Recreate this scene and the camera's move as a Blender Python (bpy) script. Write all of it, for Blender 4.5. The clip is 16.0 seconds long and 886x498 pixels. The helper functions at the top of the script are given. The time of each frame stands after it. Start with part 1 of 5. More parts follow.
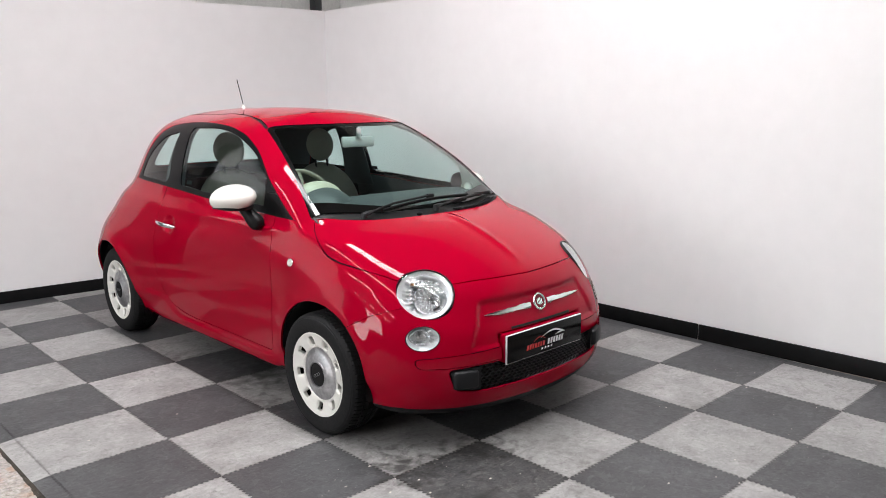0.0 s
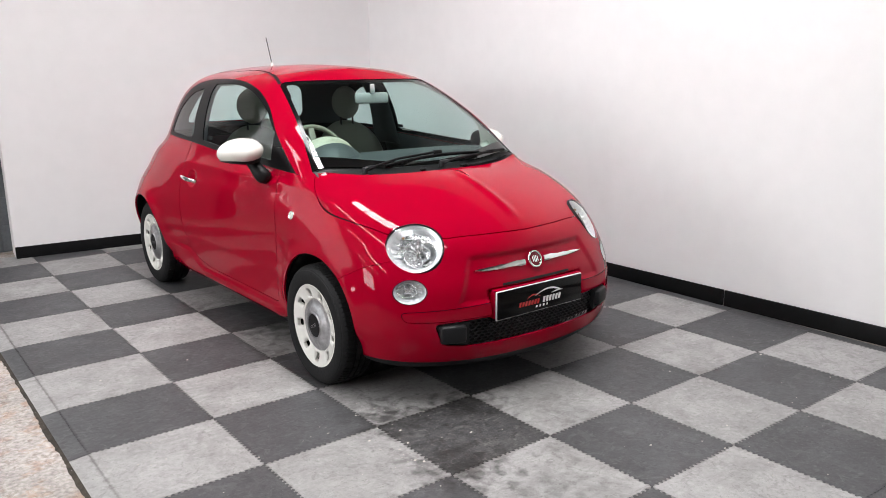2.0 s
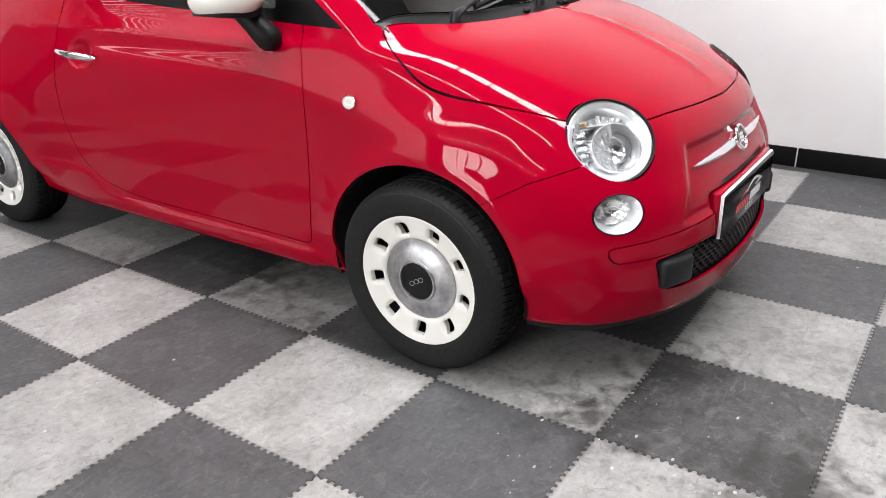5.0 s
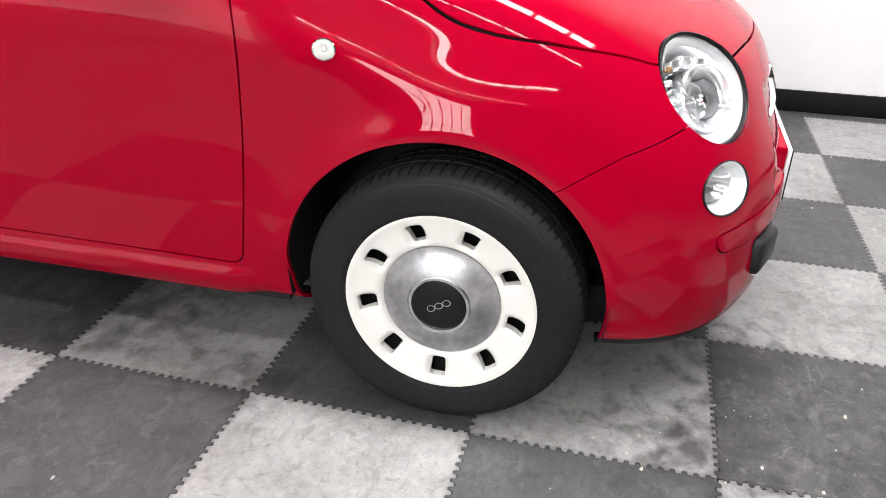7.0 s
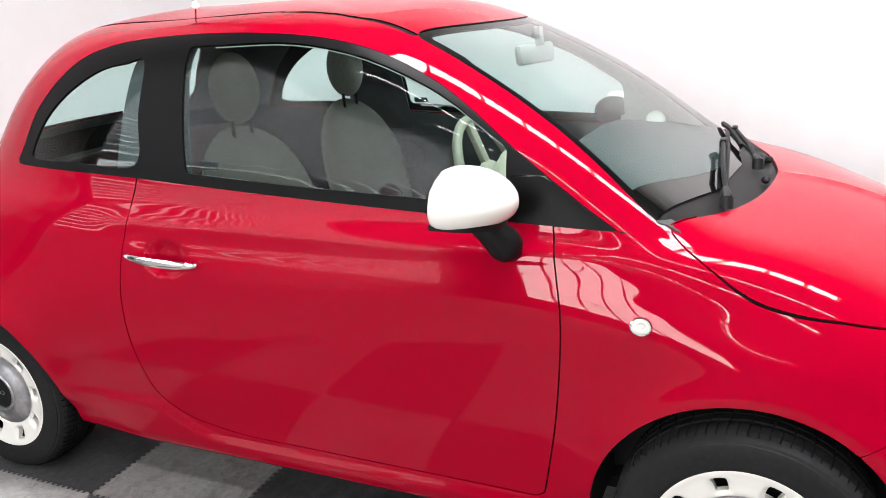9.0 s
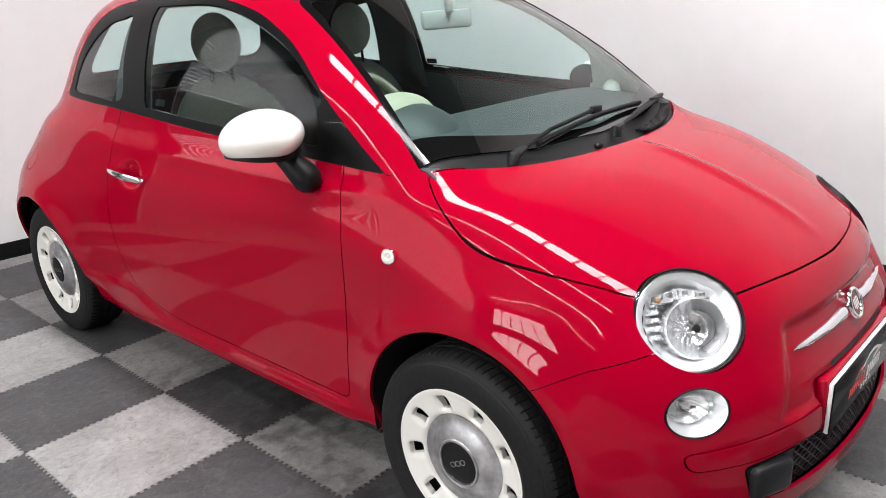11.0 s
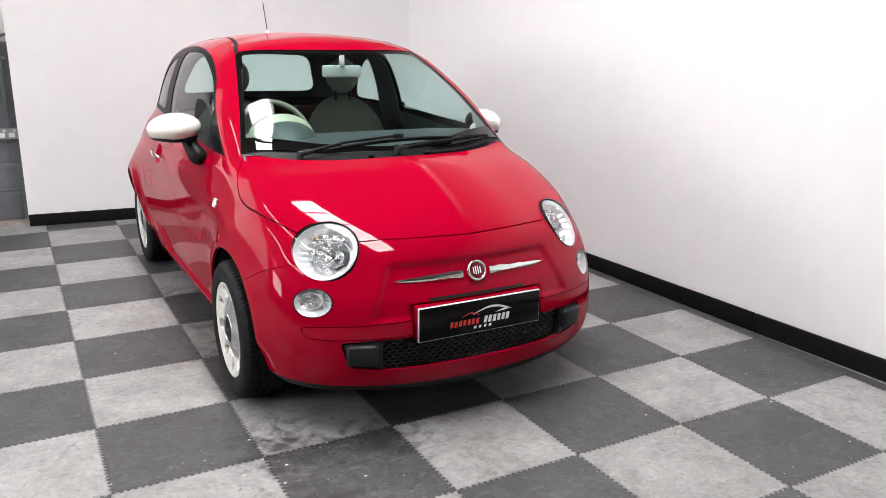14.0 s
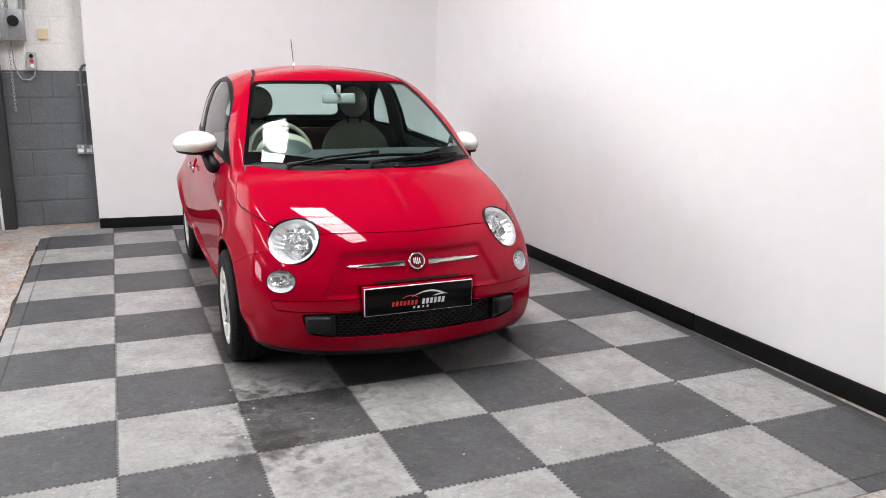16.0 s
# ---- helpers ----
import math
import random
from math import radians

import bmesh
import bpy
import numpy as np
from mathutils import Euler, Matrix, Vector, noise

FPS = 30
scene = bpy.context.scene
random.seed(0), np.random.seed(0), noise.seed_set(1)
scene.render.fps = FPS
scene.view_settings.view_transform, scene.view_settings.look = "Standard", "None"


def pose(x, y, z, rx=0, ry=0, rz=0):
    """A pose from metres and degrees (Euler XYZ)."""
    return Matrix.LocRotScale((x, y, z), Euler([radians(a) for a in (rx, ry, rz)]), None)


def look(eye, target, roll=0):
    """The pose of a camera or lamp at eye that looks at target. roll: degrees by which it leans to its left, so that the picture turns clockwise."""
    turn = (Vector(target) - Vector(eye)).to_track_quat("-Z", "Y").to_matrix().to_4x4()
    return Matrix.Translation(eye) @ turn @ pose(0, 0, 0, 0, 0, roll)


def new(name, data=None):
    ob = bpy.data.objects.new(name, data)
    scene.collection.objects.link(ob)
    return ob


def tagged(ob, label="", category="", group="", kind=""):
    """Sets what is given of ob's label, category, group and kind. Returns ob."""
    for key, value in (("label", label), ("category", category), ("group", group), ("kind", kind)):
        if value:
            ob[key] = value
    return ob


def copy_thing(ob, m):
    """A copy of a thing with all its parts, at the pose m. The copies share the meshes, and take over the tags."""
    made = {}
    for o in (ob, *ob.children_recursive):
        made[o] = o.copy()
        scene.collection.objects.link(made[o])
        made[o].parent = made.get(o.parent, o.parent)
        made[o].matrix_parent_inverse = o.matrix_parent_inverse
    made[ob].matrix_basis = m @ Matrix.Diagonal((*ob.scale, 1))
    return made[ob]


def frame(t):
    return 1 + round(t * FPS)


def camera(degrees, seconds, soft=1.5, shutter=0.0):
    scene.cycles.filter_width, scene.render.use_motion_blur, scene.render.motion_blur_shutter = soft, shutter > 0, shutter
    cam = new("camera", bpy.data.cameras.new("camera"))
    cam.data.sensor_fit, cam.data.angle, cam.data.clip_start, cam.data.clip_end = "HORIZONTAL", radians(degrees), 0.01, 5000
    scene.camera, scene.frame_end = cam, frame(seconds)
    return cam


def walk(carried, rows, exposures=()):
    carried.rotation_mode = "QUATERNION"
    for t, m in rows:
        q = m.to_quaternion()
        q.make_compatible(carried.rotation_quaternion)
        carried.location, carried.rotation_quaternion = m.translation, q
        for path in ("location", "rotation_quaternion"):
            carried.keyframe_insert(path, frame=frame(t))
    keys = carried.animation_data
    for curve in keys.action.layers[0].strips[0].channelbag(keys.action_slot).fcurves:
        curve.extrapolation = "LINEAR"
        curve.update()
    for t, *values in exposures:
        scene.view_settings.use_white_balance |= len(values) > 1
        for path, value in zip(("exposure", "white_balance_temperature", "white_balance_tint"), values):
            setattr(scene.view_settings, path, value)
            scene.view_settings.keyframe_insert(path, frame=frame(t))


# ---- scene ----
cam = camera(59.0, 16.0, soft=0.6)
PATH = [
    (0, (-1.379, -1.781, 1.504), (-0.028, -0.354, 1.129), -0.4),
    (0.5, (-1.356, -1.883, 1.512), (-0.031, -0.436, 1.126), -0.2),
    (1, (-1.249, -1.999, 1.478), (0.046, -0.525, 1.091), 0.4),
    (1.5, (-1.081, -2.083, 1.456), (0.161, -0.572, 1.039), 0.2),
    (2, (-1.093, -2.031, 1.446), (0.093, -0.486, 0.991), -0.5),
    (2.5, (-1.246, -1.817, 1.449), (-0.087, -0.268, 0.941), -1.3),
    (3, (-1.29, -1.537, 1.422), (-0.126, -0.009, 0.867), -2.1),
    (3.5, (-1.248, -1.167, 1.404), (-0.045, 0.316, 0.81), -2.5),
    (4, (-1.295, -0.804, 1.378), (0.003, 0.565, 0.713), -2.2),
    (4.5, (-1.22, -0.476, 1.323), (0.174, 0.76, 0.597), -2.2),
    (4.7, (-1.154, -0.344, 1.292), (0.281, 0.83, 0.54), -2.1),
    (6.8, (-0.718, 0.719, 1.088), (0.986, 1.152, 0.136), 1.5),
    (7, (-0.75, 0.759, 1.107), (0.967, 1.18, 0.171), 1.3),
    (7.5, (-0.931, 0.917, 1.244), (0.819, 1.372, 0.389), 0.2),
    (8, (-0.99, 1.076, 1.434), (0.762, 1.678, 0.682), -2.2),
    (8.2, (-1.011, 1.17, 1.447), (0.757, 1.787, 0.746), -2.4),
    (10.3, (-0.859, 0.465, 1.426), (0.676, 1.596, 0.821), -2.7),
    (10.5, (-0.822, 0.335, 1.427), (0.669, 1.512, 0.803), -2.7),
    (11, (-0.68, -0.026, 1.406), (0.707, 1.257, 0.751), -2.6),
    (11.5, (-0.627, -0.347, 1.403), (0.661, 1.03, 0.735), -2.4),
    (12, (-0.537, -0.704, 1.419), (0.661, 0.756, 0.762), -2.1),
    (12.5, (-0.386, -1.036, 1.405), (0.746, 0.489, 0.777), -1.7),
    (13, (-0.344, -1.347, 1.407), (0.725, 0.238, 0.821), -0.9),
    (13.5, (-0.293, -1.686, 1.437), (0.704, -0.042, 0.888), -0.2),
    (14, (-0.147, -1.975, 1.431), (0.784, -0.282, 0.915), 0.6),
    (14.5, (-0.097, -2.228, 1.444), (0.777, -0.496, 0.956), 1.1),
    (15, (-0.074, -2.501, 1.465), (0.748, -0.74, 0.993), 1.2),
    (15.5, (0.0, -2.69, 1.473), (0.773, -0.904, 1.013), 1.0),
    (16, (0.092, -2.839, 1.474), (0.84, -1.041, 1.017), 0.7),
]
walk(cam, [(t, look(eye, target, roll)) for t, eye, target, roll in PATH], [(0, -.18), (2, -.12), (3.5, -.02), (4.5, .08), (7, .36), (7.5, .34), (8, .4), (10.5, .12), (11, .06), (12.5, .0), (14, .04), (16, -.03)])

# ---- world and light ----
world = bpy.data.worlds.new("world")
scene.world = world
world.use_nodes = True
wn = world.node_tree.nodes
sky = wn.new("ShaderNodeTexSky")
sky.sky_type, sky.sun_disc = "NISHITA", False
sky.sun_elevation, sky.sun_rotation = radians(50), radians(160)
world.node_tree.links.new(sky.outputs[0], wn["Background"].inputs[0])
wn["Background"].inputs[1].default_value = 0.1
scene.view_settings.exposure = 0.0

CEILING = 4.3


def rooflight_lamp(name, x, y, w, l, power):
    """Sky light that falls through one rooflight opening."""
    d = bpy.data.lights.new(name, "AREA")
    d.shape, d.size, d.size_y, d.energy = "RECTANGLE", w, l, power
    d.color = (1.0, 0.985, 0.995)
    ob = new(name, d)
    ob.matrix_world = pose(x, y, CEILING + 0.1)
    return ob


ROOFLIGHTS = [(-7.6, 0.9, 0.34, 6.0), (-4.6, 0.9, 0.34, 6.0), (-1.7, 0.9, 0.26, 5.6), (0.90, 0.55, 0.60, 4.2)]
for (lx, ly, lw, ll), power in zip(ROOFLIGHTS, (105, 105, 92, 145)):
    rooflight_lamp("rooflight_lamp", lx, ly, lw, ll, power * lw * ll)


# added lamp behind the shutter's upper slots, for the bright highlight lines of its slats
SLOTS_FROM = 1.3
slot_lamp = bpy.data.lights.new("shutter_slot_lamp", "AREA")
slot_lamp.shape, slot_lamp.size, slot_lamp.size_y, slot_lamp.energy = "RECTANGLE", 7.6, CEILING - SLOTS_FROM, 520
new("shutter_slot_lamp", slot_lamp).matrix_world = pose(-4.8, 5.3, (CEILING + SLOTS_FROM) / 2, -90)

# daylight in the glazed opening of the far wall
GLAZED = (0.8, 4.0, 1.5, 3.9)
window_day = bpy.data.lights.new("window_daylight", "AREA")
window_day.shape, window_day.size, window_day.size_y, window_day.energy = "RECTANGLE", GLAZED[1] - GLAZED[0], GLAZED[3] - GLAZED[2], 450
new("window_daylight", window_day).matrix_world = pose(-10.25, (GLAZED[0] + GLAZED[1]) / 2, (GLAZED[2] + GLAZED[3]) / 2, 90, 0, -90)

# ---- materials ----
def material(name, colour, rough=0.5, metal=0.0, grain=0.0, scale=20.0, bump=0.0, coat=0.0, stain=0.0, stain_scale=3.0, island=0.0):
    """A surface with fine grain and larger stains."""
    m = bpy.data.materials.new(name)
    m.use_nodes = True
    nt = m.node_tree
    b = nt.nodes["Principled BSDF"]
    b.inputs["Roughness"].default_value, b.inputs["Metallic"].default_value = rough, metal
    b.inputs["Coat Weight"].default_value, b.inputs["Coat Roughness"].default_value = coat, 0.02
    b.inputs["Base Color"].default_value = (*colour, 1)
    if grain or stain or bump or island:
        co = nt.nodes.new("ShaderNodeTexCoord")
        geo = nt.nodes.new("ShaderNodeNewGeometry")
        n1, n2 = nt.nodes.new("ShaderNodeTexNoise"), nt.nodes.new("ShaderNodeTexNoise")
        n1.inputs["Scale"].default_value, n1.inputs["Detail"].default_value = scale, 6
        n2.inputs["Scale"].default_value, n2.inputs["Detail"].default_value = stain_scale, 5
        for n in (n1, n2):
            nt.links.new(geo.outputs["Position"], n.inputs["Vector"])
        r1, r2 = nt.nodes.new("ShaderNodeMapRange"), nt.nodes.new("ShaderNodeMapRange")
        for r, a in ((r1, grain), (r2, stain)):
            r.inputs["From Min"].default_value, r.inputs["From Max"].default_value = 0.3, 0.7
            r.inputs["To Min"].default_value, r.inputs["To Max"].default_value = 1 - a, 1 + a
        nt.links.new(n1.outputs["Fac"], r1.inputs["Value"])
        nt.links.new(n2.outputs["Fac"], r2.inputs["Value"])
        mul = nt.nodes.new("ShaderNodeMath")
        mul.operation = "MULTIPLY"
        nt.links.new(r1.outputs[0], mul.inputs[0])
        nt.links.new(r2.outputs[0], mul.inputs[1])
        last = mul.outputs[0]
        if island:
            info, r3, m3 = nt.nodes.new("ShaderNodeObjectInfo"), nt.nodes.new("ShaderNodeMapRange"), nt.nodes.new("ShaderNodeMath")
            r3.inputs["To Min"].default_value, r3.inputs["To Max"].default_value = 1 - island, 1 + island
            m3.operation = "MULTIPLY"
            nt.links.new(info.outputs["Random"], r3.inputs["Value"])
            nt.links.new(r3.outputs[0], m3.inputs[0])
            nt.links.new(last, m3.inputs[1])
            last = m3.outputs[0]
        hsv = nt.nodes.new("ShaderNodeHueSaturation")
        hsv.inputs["Color"].default_value = (*colour, 1)
        nt.links.new(last, hsv.inputs["Value"])
        nt.links.new(hsv.outputs[0], b.inputs["Base Color"])
        if bump:
            bp = nt.nodes.new("ShaderNodeBump")
            bp.inputs["Strength"].default_value, bp.inputs["Distance"].default_value = bump, 0.01
            nt.links.new(n1.outputs["Fac"], bp.inputs["Height"])
            nt.links.new(bp.outputs[0], b.inputs["Normal"])
    return m


def glass(name, tint, gloss=0.025):
    """A thin clear sheet: tinted passage, mirror-like gloss that grows at a slant."""
    m = bpy.data.materials.new(name)
    m.use_nodes = True
    nt = m.node_tree
    nt.nodes.remove(nt.nodes["Principled BSDF"])
    clear, shine, mix, fr, power, ramp = (nt.nodes.new(k) for k in ("ShaderNodeBsdfTransparent", "ShaderNodeBsdfGlossy", "ShaderNodeMixShader", "ShaderNodeLayerWeight", "ShaderNodeMath", "ShaderNodeMapRange"))
    clear.inputs[0].default_value = (*tint, 1)
    shine.inputs["Roughness"].default_value = 0.005
    power.operation, power.inputs[1].default_value = "POWER", 4.5
    ramp.inputs["To Min"].default_value = gloss
    nt.links.new(fr.outputs["Facing"], power.inputs[0])
    nt.links.new(power.outputs[0], ramp.inputs["Value"])
    nt.links.new(ramp.outputs[0], mix.inputs[0])
    nt.links.new(clear.outputs[0], mix.inputs[1])
    nt.links.new(shine.outputs[0], mix.inputs[2])
    nt.links.new(mix.outputs[0], nt.nodes["Material Output"].inputs[0])
    return m


PAINT = material("red_car_paint", (0.308, 0.0003, 0.0142), 0.5, 0.0, coat=0.8)
PAINT.node_tree.nodes["Principled BSDF"].inputs["Specular IOR Level"].default_value = 0.0
PAINT.node_tree.nodes["Principled BSDF"].inputs["Coat IOR"].default_value = 1.31
PLASTIC = material("black_plastic", (0.006, 0.006, 0.0065), 0.48, grain=0.1, scale=300, bump=0.05)
GLOSSBLACK = material("gloss_black", (0.004, 0.004, 0.004), 0.12)
RUBBER = material("tyre_rubber", (0.014, 0.014, 0.0145), 0.7, grain=0.15, scale=80, stain=0.2, bump=0.08)
FRIT = material("black_glass_border", (0.003, 0.003, 0.003), 0.012)
RIMCREAM = material("cream_leather_rim", (0.24, 0.22, 0.17), 0.5, grain=0.05, scale=60, bump=0.05)
LOOKING = material("mirror_glass", (0.35, 0.36, 0.37), 0.03, 1.0)
CHROME = material("chrome", (0.85, 0.85, 0.86), 0.07, 1.0)
DULLCHROME = material("worn_chrome", (0.44, 0.44, 0.45), 0.38, 1.0, grain=0.15, scale=60, stain=0.2, stain_scale=25)
MIRRORED = material("lamp_reflector", (0.93, 0.94, 0.95), 0.2, 0.8)
SATIN = material("satin_lamp_bezel", (0.88, 0.89, 0.90), 0.32, 0.6)
AMBER = material("amber_bulb", (0.36, 0.20, 0.10), 0.2)
WHITE = material("white_gloss_paint", (0.76, 0.745, 0.70), 0.25, coat=0.6)
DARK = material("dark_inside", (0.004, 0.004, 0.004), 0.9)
GRILLE_BLACK = material("satin_black_grille", (0.012, 0.012, 0.013), 0.35)
PODGREY = material("dark_grey_plastic", (0.012, 0.0125, 0.014), 0.42, grain=0.1, scale=300, bump=0.05)
TRIM_GREY = material("dark_grey_dashboard", (0.045, 0.05, 0.052), 0.55, grain=0.1, scale=200, bump=0.1)
CREAM = material("cream_vinyl", (0.42, 0.39, 0.30), 0.45, grain=0.05, scale=60, bump=0.05)
SEATCLOTH = material("beige_seat_fabric", (0.20, 0.185, 0.155), 0.6, grain=0.15, scale=150, bump=0.2)
SEATRED = material("dark_red_seat_fabric", (0.07, 0.02, 0.02), 0.8, grain=0.15, scale=150, bump=0.2)
HEADLINING = material("pale_grey_lining", (0.68, 0.67, 0.61), 0.8, grain=0.05, scale=60)
SURROUND_BLACK = material("satin_black_trim", (0.0035, 0.0035, 0.004), 0.4)
EDGEDIRT = material("dark_floor_dirt", (0.035, 0.028, 0.02), 0.95, grain=0.4, scale=60, stain=0.4, stain_scale=8)
CLEAR = glass("window_glass", (0.80, 0.94, 0.915), 0.034)
LENS = glass("lamp_glass", (0.96, 0.97, 0.97))
BADGERED = material("dark_red_enamel", (0.12, 0.004, 0.01), 0.2)
PRINTRED = material("red_print", (0.6, 0.03, 0.03), 0.4)
PRINTWHITE = material("white_print", (0.8, 0.8, 0.8), 0.4)
AMBERCLEAR = material("clear_repeater", (0.62, 0.61, 0.56), 0.15)
for dull, level in ((PLASTIC, .2), (PODGREY, .25), (SURROUND_BLACK, .1), (RUBBER, .12), (GLOSSBLACK, .14)):
    dull.node_tree.nodes["Principled BSDF"].inputs["Specular IOR Level"].default_value = level
WALLWHITE = material("white_wall_paint", (0.76, 0.743, 0.748), 0.6, grain=0.015, scale=8, bump=0.02, stain=0.02, stain_scale=0.8)
SKIRT = material("black_skirting", (0.005, 0.005, 0.0055), 0.5, grain=0.2, scale=15)
SKIRT.node_tree.nodes["Principled BSDF"].inputs["Specular IOR Level"].default_value = 0.15
BLOCKWHITE = material("white_painted_block", (0.74, 0.73, 0.71), 0.7, grain=0.06, scale=60, bump=0.4, stain=0.08)
BLOCKGREY = material("grey_painted_block", (0.115, 0.125, 0.135), 0.6, grain=0.1, scale=60, bump=0.4, stain=0.15)
SHOPWALL = material("dark_workshop_wall", (0.11, 0.11, 0.114), 0.8, grain=0.1, scale=20, stain=0.2)
CONCRETE = material("concrete", (0.35, 0.322, 0.303), 0.85, grain=0.3, scale=60, bump=0.9, stain=0.3, stain_scale=3.0)
nt = CONCRETE.node_tree
ground_base = nt.nodes["Principled BSDF"].inputs["Base Color"].links[0].from_socket
ground_geo = nt.nodes.new("ShaderNodeNewGeometry")
for scale, lo, hi, colr, amt in ((1.3, .50, .64, (.30, .19, .12), .8), (9.0, .54, .64, (.34, .21, .14), .6), (0.8, .55, .65, (.42, .40, .39), .6), (5.0, .58, .68, (.13, .105, .085), .7), (24.0, .53, .63, (.16, .12, .09), .6), (17.0, .58, .66, (.50, .47, .45), .6), (90.0, .60, .68, (.22, .19, .17), .7)):
    n, r, mx = nt.nodes.new("ShaderNodeTexNoise"), nt.nodes.new("ShaderNodeMapRange"), nt.nodes.new("ShaderNodeMix")
    mx.data_type = "RGBA"
    n.inputs["Scale"].default_value, n.inputs["Detail"].default_value, n.inputs["Roughness"].default_value = scale, 9, .68
    r.inputs["From Min"].default_value, r.inputs["From Max"].default_value, r.inputs["To Max"].default_value = lo, hi, amt
    nt.links.new(ground_geo.outputs["Position"], n.inputs["Vector"])
    nt.links.new(n.outputs["Fac"], r.inputs["Value"])
    nt.links.new(r.outputs[0], mx.inputs[0])
    nt.links.new(ground_base, mx.inputs[6])
    mx.inputs[7].default_value = (*colr, 1)
    ground_base = mx.outputs[2]
nt.links.new(ground_base, nt.nodes["Principled BSDF"].inputs["Base Color"])
def tile_material(name, colour, pale, dark, amount, grime=1.0):
    """Worn rubber: mottled ground, chalky scuffs, dark smears, small pale flecks, painted sill shade."""
    m = material(name, colour, 0.5, grain=0.12, scale=45, bump=0.15, stain=0.16, stain_scale=5, island=0.08)
    nt = m.node_tree
    b = nt.nodes["Principled BSDF"]
    base = b.inputs["Base Color"].links[0].from_socket
    geo = nt.nodes.new("ShaderNodeNewGeometry")
    for scale, dist, lo, hi, colr, amt in ((2.2, 1.0, .50, .78, pale, amount * .25), (8.0, 0.6, .52, .76, pale, amount * .3), (40.0, 1.0, .50, .74, pale, amount * .3), (120.0, 0.5, .54, .68, pale, amount * .2), (2.7, 0.6, .50, .72, dark, .5 * grime), (7.0, 1.2, .55, .70, dark, .42 * grime), (24.0, 1.0, .58, .70, dark, .45 * grime), (70.0, 1.0, .55, .68, dark, .38 * grime), (300.0, 0.0, .50, .70, dark, .2), (11.0, 1.6, .575, .61, dark, .30 * grime), (19.0, 1.8, .59, .615, pale, .34 * amount), (6.0, 2.0, .58, .60, pale, .22 * amount), (34.0, 1.2, .62, .64, dark, .45 * grime), (110.0, 0.0, .735, .75, (.62, .61, .59), .8)):
        n, r, mx = nt.nodes.new("ShaderNodeTexNoise"), nt.nodes.new("ShaderNodeMapRange"), nt.nodes.new("ShaderNodeMix")
        mx.data_type = "RGBA"
        n.inputs["Scale"].default_value, n.inputs["Detail"].default_value, n.inputs["Distortion"].default_value = scale, 8, dist
        n.inputs["Roughness"].default_value = 0.65
        r.inputs["From Min"].default_value, r.inputs["From Max"].default_value, r.inputs["To Max"].default_value = lo, hi, amt
        nt.links.new(geo.outputs["Position"], n.inputs["Vector"])
        nt.links.new(n.outputs["Fac"], r.inputs["Value"])
        nt.links.new(r.outputs[0], mx.inputs[0])
        nt.links.new(base, mx.inputs[6])
        mx.inputs[7].default_value = (*colr, 1)
        base = mx.outputs[2]
    # drag marks
    for turn, lo, hi, colr, amt in ((.5, .60, .70, pale, .16), (2.0, .62, .70, dark, .22)):
        mp, n, r, mx = (nt.nodes.new(k) for k in ("ShaderNodeMapping", "ShaderNodeTexNoise", "ShaderNodeMapRange", "ShaderNodeMix"))
        mx.data_type = "RGBA"
        mp.inputs["Rotation"].default_value, mp.inputs["Scale"].default_value = (0, 0, turn), (6.0, 26.0, 1)
        n.inputs["Scale"].default_value, n.inputs["Detail"].default_value, n.inputs["Distortion"].default_value = 1.6, 7, .6
        r.inputs["From Min"].default_value, r.inputs["From Max"].default_value, r.inputs["To Max"].default_value = lo, hi, amt
        nt.links.new(geo.outputs["Position"], mp.inputs["Vector"])
        nt.links.new(mp.outputs[0], n.inputs["Vector"])
        nt.links.new(n.outputs["Fac"], r.inputs["Value"])
        nt.links.new(r.outputs[0], mx.inputs[0])
        nt.links.new(base, mx.inputs[6])
        mx.inputs[7].default_value = (*colr, 1)
        base = mx.outputs[2]
    # dirt trodden into the joints
    wrap, half, span, sep, big, worn, r, mx = (nt.nodes.new(k) for k in ("ShaderNodeVectorMath", "ShaderNodeVectorMath", "ShaderNodeVectorMath", "ShaderNodeSeparateXYZ", "ShaderNodeMath", "ShaderNodeMath", "ShaderNodeMapRange", "ShaderNodeMix"))
    mx.data_type, half.operation, span.operation, big.operation, worn.operation = "RGBA", "SUBTRACT", "ABSOLUTE", "MAXIMUM", "MULTIPLY_ADD"
    wrap.operation = "WRAP"
    wrap.inputs[1].default_value, wrap.inputs[2].default_value = (.5, .5, 9), (0, 0, -9)
    half.inputs[1].default_value = (.25, .25, 0)
    worn.inputs[1].default_value = .034
    dirt = nt.nodes.new("ShaderNodeTexNoise")
    dirt.inputs["Scale"].default_value, dirt.inputs["Detail"].default_value = 26.0, 6
    r.inputs["From Min"].default_value, r.inputs["From Max"].default_value, r.inputs["To Max"].default_value = .258, .270, .7
    nt.links.new(geo.outputs["Position"], dirt.inputs["Vector"])
    nt.links.new(geo.outputs["Position"], wrap.inputs[0])
    nt.links.new(wrap.outputs[0], half.inputs[0])
    nt.links.new(half.outputs[0], span.inputs[0])
    nt.links.new(span.outputs[0], sep.inputs[0])
    nt.links.new(sep.outputs["X"], big.inputs[0])
    nt.links.new(sep.outputs["Y"], big.inputs[1])
    nt.links.new(dirt.outputs["Fac"], worn.inputs[0])
    nt.links.new(big.outputs[0], worn.inputs[2])
    nt.links.new(worn.outputs[0], r.inputs["Value"])
    nt.links.new(r.outputs[0], mx.inputs[0])
